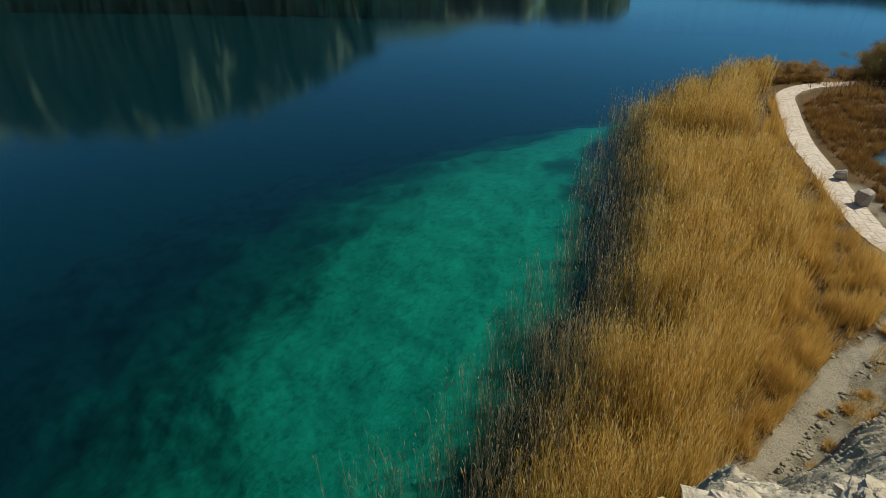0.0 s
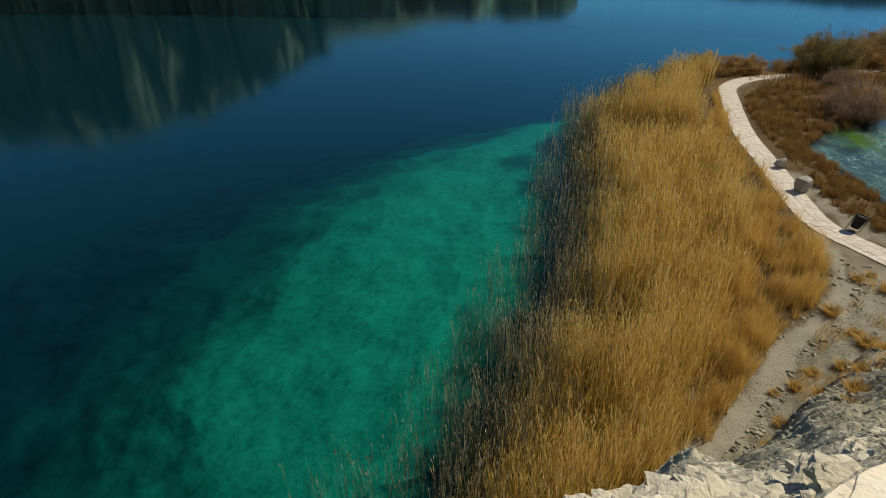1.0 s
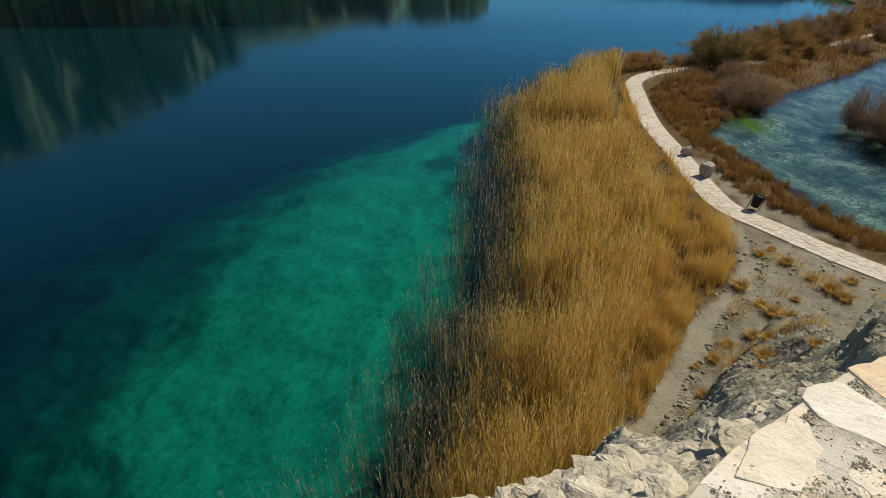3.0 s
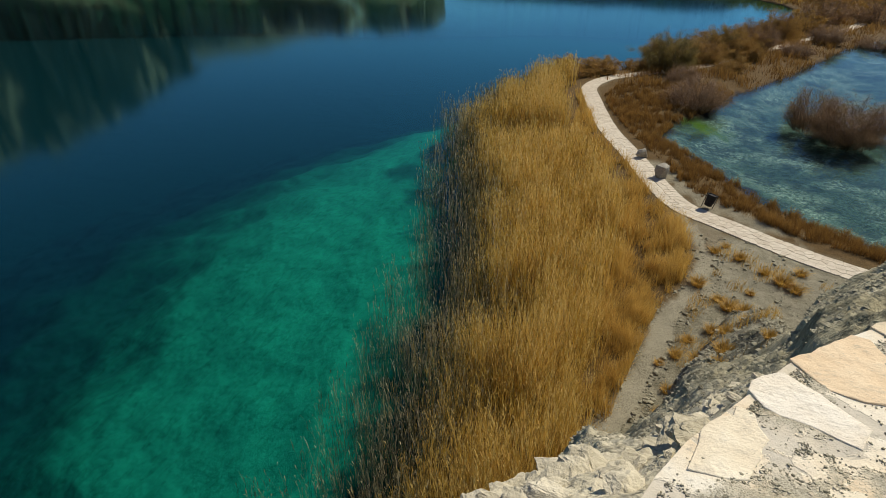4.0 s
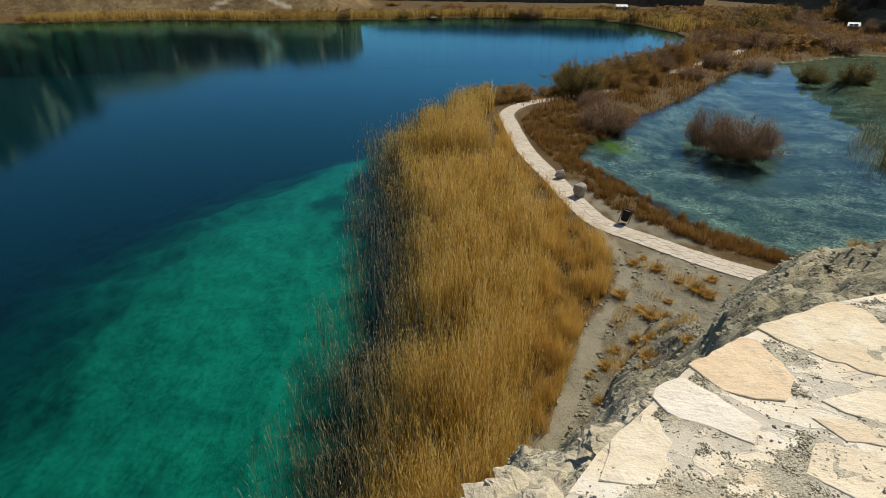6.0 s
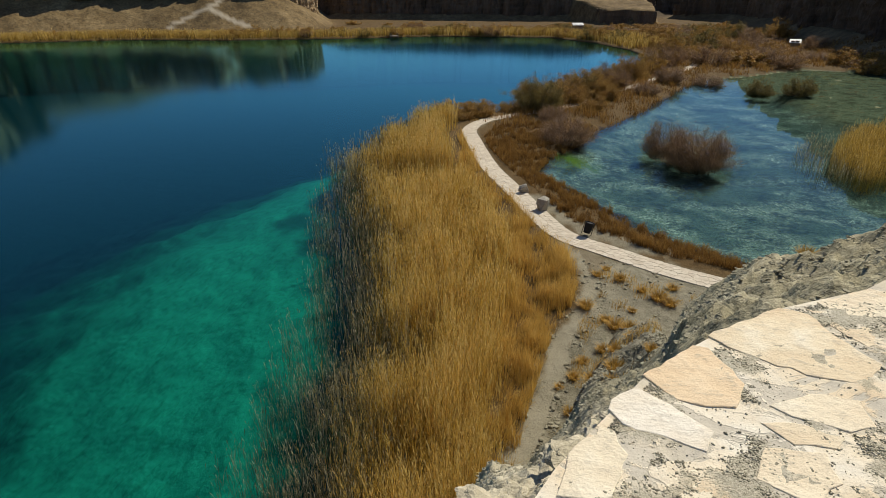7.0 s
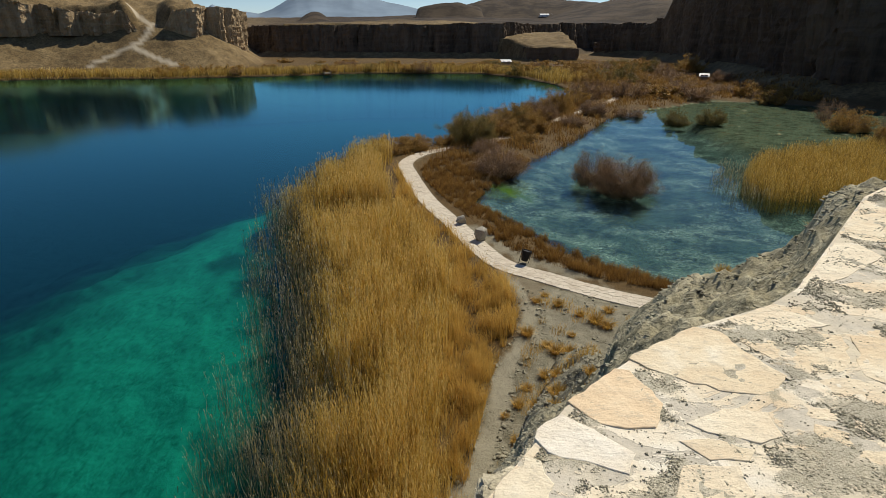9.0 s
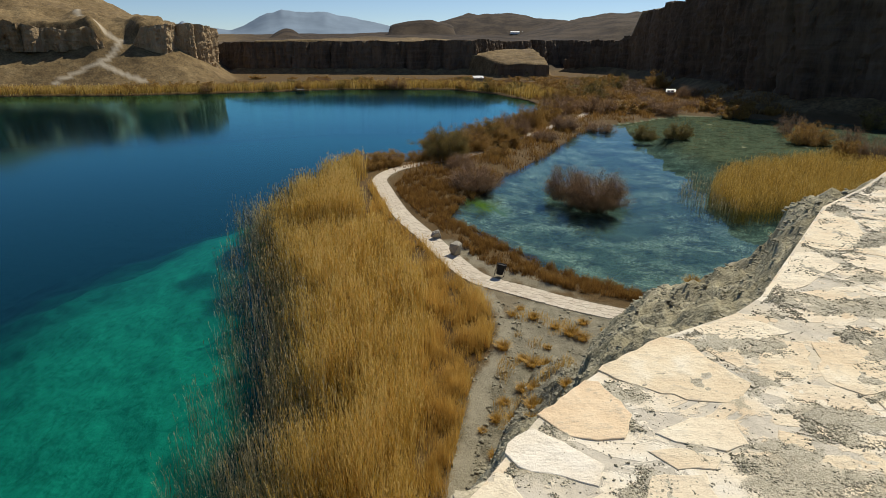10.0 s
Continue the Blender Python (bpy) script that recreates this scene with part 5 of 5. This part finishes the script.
def pebbles(name, x, y, z, size, mat, label, seed, flat=0.65, chips=False):
    """Loose stones as one scatter of small broken lumps."""
    g2 = np.random.default_rng(seed)
    n = len(x)
    bm2 = bmesh.new()
    if chips:
        bmesh.ops.create_cone(bm2, segments=4, radius1=0.5, radius2=0.3, depth=0.8, cap_ends=True)
    else:
        bmesh.ops.create_icosphere(bm2, subdivisions=1, radius=0.5)
    bmesh.ops.triangulate(bm2, faces=bm2.faces[:])
    base = np.array([v.co[:] for v in bm2.verts])
    tris = np.array([[v.index for v in f.verts] for f in bm2.faces])
    bm2.free()
    k = len(base)
    jig = base[None] * (1 + 0.28 * g2.standard_normal((n, k, 1)).clip(-1.5, 1.5))
    a = g2.uniform(0, 2 * np.pi, n)
    ca, sa = np.cos(a)[:, None], np.sin(a)[:, None]
    lx, ly, lz = jig[:, :, 0] * 1.3, jig[:, :, 1], jig[:, :, 2] * flat
    s = size[:, None]
    v = np.stack([x[:, None] + (lx * ca - ly * sa) * s, y[:, None] + (lx * sa + ly * ca) * s, z[:, None] + (lz + flat * 0.32) * s], 2).reshape(-1, 3)
    f = (np.arange(n)[:, None, None] * k + tris[None]).reshape(-1, 3)
    return tagged(part(name, mesh_of(name, v, f, mat)), label, "stones", kind="stuff")


# the mortar's uneven skin, which laps over the stones' edges
gx, gy = np.meshgrid(np.arange(-0.2, 5.6, 0.022), np.arange(0.6, 6.6, 0.022), indexing="ij")
strewn = smooth(-0.10, 0.30, fbm(gx * 2.0 + gy * 1.2, gy * 2.6 - gx * 1.2, 5, 205, 0.65))
gz = PAVED + 0.0002 + 0.0042 * fbm(gx * 5.5, gy * 5.5, 5, 208, 0.65) + 0.0030 * strewn
gz = gz - 0.006 * smooth(-0.12, -0.03, signed(gx, gy, PLATFORM))
quads = grid_faces(*gx.shape)
keep = (signed(gx, gy, PLATFORM).ravel() < -0.02)[quads].all(1)
part("mortar", mesh_of("mortar", np.stack([gx, gy, gz], 2).reshape(-1, 3), quads[keep], MORTAR, {"grit": strewn}, True), platform)
n = 1500000
x, y = g.uniform(-0.2, 5.2, n), g.uniform(0.8, 6.2, n)
r = np.hypot(x, y)
patch = fbm(x * 2.0 + y * 1.2, y * 2.6 - x * 1.2, 5, 205, 0.65)
ok = (x < 0.9 * y + 0.55) & (g.random(n) < np.clip(0.018 + 0.95 * smooth(-0.16, 0.30, patch), 0, 1) * np.clip((2.2 / r) ** 1.4, 0.10, 1))
x, y, r = x[ok], y[ok], r[ok]
ok = signed(x, y, PLATFORM) < -0.03
for q, share in zip(PLACED[:3], (0.06, 0.10, 0.5)):
    ok &= (signed(x, y, q) > 0.0) | (g.random(len(x)) < share)
x, y, r = x[ok], y[ok], r[ok]
pebbles("gravel", x, y, np.full(len(x), PAVED + 0.0005), g.uniform(0.003, 0.0068, len(x)) * g.choice([1, 1, 1, 1, 1, 1, 1, 1.9], len(x)) * np.clip(r / 2.6, 1, 1.5), PEBBLE, "loose grey gravel strewn on the flagstones", 206, 0.5, True)

# ---- rocks of the outcrop ----
for k in range(64):
    az = -36 + 48 * k / 63 + g.uniform(-1.5, 1.5)
    edge_r, knee_r = (float(np.interp(az, OUTCROP[:, 0], OUTCROP[:, j])) for j in (1, 2))
    r = edge_r + 0.06 + (knee_r - edge_r) * g.random()
    s = g.uniform(0.08, 0.24)
    x, y = r * math.sin(radians(az)), r * math.cos(radians(az))
    ob = part("rock", boulder_mesh("rock", 30 + k, PALE_ROCK, 20, 3, 0.085))
    ob.matrix_basis = pose(x, y, float(ground_z(x, y)[0]) - s * (0.02 if az > -10 else 0.10), g.uniform(-10, 10), g.uniform(-10, 10), g.uniform(0, 360))
    ob.scale = (s * 1.3, s * g.uniform(0.7, 1.0), s * g.uniform(0.32, 0.5))
    tagged(ob, "pale weathered rock on the edge of the outcrop", "rock", "rocks on the rim")
for k in range(3):
    az = g.uniform(15.8, 35)
    r = g.uniform(4.2, 9.3)
    if r < np.interp(az, [15, 22, 30, 33, 36], [4, 4, 4.5, 5.5, 7.5]):
        continue
    x, y, s = r * math.sin(radians(az)), r * math.cos(radians(az)), g.uniform(0.10, 0.26)
    ob = part("rock", boulder_mesh("rock", 60 + k, CLAY_ROCK, 18, 3, 0.10))
    ob.matrix_basis = pose(x, y, float(ground_z(x, y)[0]) - 0.03, g.uniform(-15, 15), g.uniform(-15, 15), 40 + g.uniform(-30, 30))
    ob.scale = (s * 1.6, s * 0.9, s * 0.30)
    tagged(ob, "flat grey clay-stone rock on the mound", "rock", "rocks on the mound")
# stones on the slope, the footpath's edge and the clearing
count = 70000
x, y = g.uniform(-1.5, 12, count), g.uniform(2, 31, count)
d1, _ = line_dist(x, y, FOOTPATH)
zg = ground_z(x, y)
slope = (zg > 0.7) & (np.hypot(x, y) > 10.5) & (signed(x, y, PLATFORM) > 0.1)
ok = (slope & (g.random(count) < 0.30 + 0.6 * fbm(x * 0.6, y * 0.6, 3, 221))) | ((d1 > 0.35) & (d1 < 0.85) & (x > -0.5) & (g.random(count) < 0.35)) | ((signed(x, y, CLEARING) < 0) & (g.random(count) < 0.06))
x, y, zg = x[ok], y[ok], zg[ok]
size = g.uniform(0.018, 0.075, len(x)) * g.choice([1, 1, 1, 1, 1, 1, 1, 1, 1, 2.6], len(x))
pebbles("loose_stones", x, y, zg, size, CLAY_ROCK, "loose grey stones scattered over the clay slope", 222)


# crumbs of clay over the mound and the rim
az, r = g.uniform(-40, 37, 22000), g.uniform(1.4, 9.5, 22000)
x, y = r * np.sin(np.radians(az)), r * np.cos(np.radians(az))
ok = (signed(x, y, PLATFORM) > 0.04) & (g.random(22000) < 0.4 + 0.8 * fbm(x * 1.2, y * 1.2, 3, 231))
x, y, r = x[ok], y[ok], r[ok]
pebbles("clay_crumbs", x, y, ground_z(x, y) - 0.01, g.uniform(0.005, 0.016, len(x)) * np.clip(r, 1.5, 7) ** 0.75, CLAY_ROCK, "crumbs of grey clay stone on the outcrop", 232, 0.45)


def grass_tuft(seed, count=260):
    """A tussock of dry blades about 1 m across."""
    g2 = np.random.default_rng(seed)
    a, r = g2.uniform(0, 2 * np.pi, count), 0.22 * np.sqrt(g2.random(count))
    bx, by = np.cos(a) * r, np.sin(a) * r
    h = g2.uniform(0.35, 0.8, count)
    out = g2.uniform(0.15, 0.55, count)
    vs, fs = [], []
    for k, t in enumerate((0, 0.5, 1.0)):
        w = 0.012 * (1 - 0.85 * t)
        cx, cy, cz = bx + np.cos(a) * out * h * t ** 2, by + np.sin(a) * out * h * t ** 2, h * t * (1 - 0.2 * t)
        vs += [np.stack([cx - np.sin(a) * w, cy + np.cos(a) * w, cz], 1), np.stack([cx + np.sin(a) * w, cy - np.cos(a) * w, cz], 1)]
    v = np.concatenate(vs)
    i = np.arange(count)
    f = np.concatenate([np.stack([i + 2 * k * count, i + (2 * k + 1) * count, i + (2 * k + 3) * count, i + (2 * k + 2) * count], 1) for k in range(2)])
    tone = np.concatenate([np.tile(0.2 + 0.5 * g2.random(count) + d, 2) for d in (-0.2, 0.0, 0.15)])
    return mesh_of("grass_tuft", v, f, SEDGE, {"tone": np.clip(tone, 0, 1)})


tufts = [grass_tuft(501), grass_tuft(502), grass_tuft(503)]
TUFT_AT = [(3.1, 25.2, 1.1), (2.95, 15.2, 0.9), (6.9, 26.7, 1.3), (7.4, 26.2, 1.1), (6.2, 27.4, 0.8), (4.4, 23.6, 1.2), (4.9, 23.0, 1.1), (4.0, 24.2, 0.8), (3.6, 21.5, 0.8), (2.2, 19.3, 0.7),
           (4.0, 29.0, 0.8), (5.2, 28.6, 0.9), (4.6, 29.8, 0.7), (2.0, 17.2, 0.7), (2.4, 16.0, 0.6), (1.7, 15.6, 0.6), (3.5, 18.4, 0.7), (4.4, 19.8, 0.8), (1.6, 18.6, 0.5), (2.6, 13.6, 0.6),
           (3.55, 7.3, 0.35), (5.1, 8.0, 0.3), (2.7, 20.6, 0.7), (5.4, 25.2, 0.6), (7.9, 28.0, 0.9), (3.2, 12.4, 0.5)]
for k, (x, y, s) in enumerate(TUFT_AT):
    ob = part("grass_tuft", tufts[k % 3])
    ob.matrix_basis = pose(x, y, float(ground_z(x, y)[0]) - 0.04, 0, 0, 77 * k)
    ob.scale = (s * 1.15, s * 1.15, s * 0.6)
    tagged(ob, "tussock of orange-brown dry grass on grey clay", "grass tuft", "tufts on the slope")

# ---- far buildings ----


def hut(x, y, z, wide, deep, high, turn, label, wall_mat=None):
    """A low house: walls with a doorway and windows set in, flat roof with an overhang."""
    root = new("hut")
    bm3 = bmesh.new()
    bmesh.ops.create_cube(bm3, size=1, matrix=Matrix.Translation((0, 0, high / 2)) @ Matrix.Diagonal((wide, deep, high, 1)))
    w = bpy.data.meshes.new("wall")
    bm3.to_mesh(w)
    w.materials.append(wall_mat or MUD_WALL)
    part("wall", w, root)
    bm3 = bmesh.new()
    bmesh.ops.create_cube(bm3, size=1, matrix=Matrix.Translation((0, 0, high + 0.12 + 0.14 * deep)) @ Matrix.Rotation(radians(16), 4, "X") @ Matrix.Diagonal((wide + 0.6, deep + 0.6, 0.22, 1)))
    bmesh.ops.bevel(bm3, geom=bm3.edges[:], offset=0.05, segments=1, affect="EDGES")
    w = bpy.data.meshes.new("roof")
    bm3.to_mesh(w)
    w.materials.append(WHITE_PAINT)
    part("roof", w, root, "white roof")
    for dx, ww, hh, zz, nm in ((-wide * 0.25, 0.9, 1.9, 0.95, "door"), (wide * 0.2, 1.0, 0.9, 1.5, "window")):
        bm3 = bmesh.new()
        bmesh.ops.create_cube(bm3, size=1, matrix=Matrix.Translation((dx, -deep / 2, zz)) @ Matrix.Diagonal((ww, 0.12, hh, 1)))
        w = bpy.data.meshes.new(nm)
        bm3.to_mesh(w)
        w.materials.append(WOOD)
        part(nm, w, root)
    root.matrix_basis = pose(x, y, z, 0, 0, turn)
    return tagged(root, label, "hut", "far huts")


hut(16.0, 262.0, 0.4, 4.2, 2.6, 1.6, 10, "small hut with a white roof under the cliff")
for hx, hy, hw in ((131.0, 1085.0, 16), (150.0, 1088.0, 10), (163.0, 1089.0, 9)):
    hut(hx, hy, 37.6, hw, 7.0, 3.2, 5, "low white house far off on the plateau", WHITE_PAINT)
hut(72.5, 184.0, 0.4, 2.4, 2.2, 1.3, -20, "small hut with a white roof at the wall's foot")


def jetty(x, y, turn):
    """A short plank landing on posts."""
    root = new("jetty")
    for k in range(9):
        bm3 = bmesh.new()
        bmesh.ops.create_cube(bm3, size=1, matrix=Matrix.Translation((0, k * 0.62, 0.75)) @ Matrix.Diagonal((2.6, 0.56, 0.08, 1)))
        w = bpy.data.meshes.new("plank")
        bm3.to_mesh(w)
        w.materials.append(WOOD)
        part("plank", w, root)
    for px in (-1.2, 1.2):
        for py in (0.0, 2.4, 4.8):
            bm3 = bmesh.new()
            bmesh.ops.create_cone(bm3, segments=10, radius1=0.09, radius2=0.08, depth=2.6, cap_ends=True, matrix=Matrix.Translation((px, py, 0.3)))
            w = bpy.data.meshes.new("post")
            bm3.to_mesh(w)
            w.materials.append(WOOD)
            part("post", w, root)
    root.matrix_basis = pose(x, y, 0, 0, 0, turn)
    return tagged(root, "weathered wooden landing stage on posts", "jetty")


jetty(-50.5, 206.0, 20)

# ---- the stone path, last for its many pieces ----
curve, run = spline(PATH, 0.4)
path = tagged(part("path", ribbon("path", [tuple(p) for p in curve], 0.76, 0.437, 0.15, PATH_BED)), "winding footpath of pale crazy paving", "path", kind="structure")
total = run[-1]
seeds = []
for s in np.arange(0.1, total, 0.40):
    for w in (-0.60, -0.2, 0.2, 0.60):
        seeds.append((s + g.uniform(-0.15, 0.15), w + g.uniform(-0.10, 0.10)))
tang = np.gradient(curve, axis=0)
tang /= np.hypot(*tang.T)[:, None]


def on_path(s, w):
    px, py = np.interp(s, run, curve[:, 0]), np.interp(s, run, curve[:, 1])
    tx, ty = np.interp(s, run, tang[:, 0]), np.interp(s, run, tang[:, 1])
    return px - ty * w, py + tx * w


rest_v, rest_f, made = [], [], 0
order = sorted(range(len(seeds)), key=lambda i: seeds[i][0])
seeds = [seeds[i] for i in order]
for lo in np.arange(0, total, 6.0):
    near = [q for q in seeds if lo - 1 <= q[0] < lo + 7]
    for i, poly in cells(near, 0.34, 0.017):
        if not lo <= near[i][0] < lo + 6:
            continue
        poly = [on_path(s, max(-0.84, min(0.84, w))) for s, w in poly]
        h = 0.446 + g.uniform(0, 0.016)
        if made < 300 and near[i][0] > 3.0:
            me, at = stone_poly("paving_stone", poly, -0.06, 0.0, PATH_STONE, 0.02)
            ob = part("paving_stone", me, path)
            ob.matrix_basis = pose(at[0], at[1], h, g.normal(0, 0.7), g.normal(0, 0.7), 0)
            made += 1
        else:
            b, m = len(rest_v), len(poly)
            rest_v += [(x, y, h - 0.06) for x, y in poly] + [(x, y, h) for x, y in poly]
            rest_f += [[b + k, b + (k + 1) % m, b + m + (k + 1) % m, b + m + k] for k in range(m)] + [list(range(b + m, b + 2 * m))]
me = bpy.data.meshes.new("paving")
me.from_pydata(rest_v, [], rest_f)
me.materials.append(PATH_STONE)
tagged(part("paving", me, path), kind="stuff")
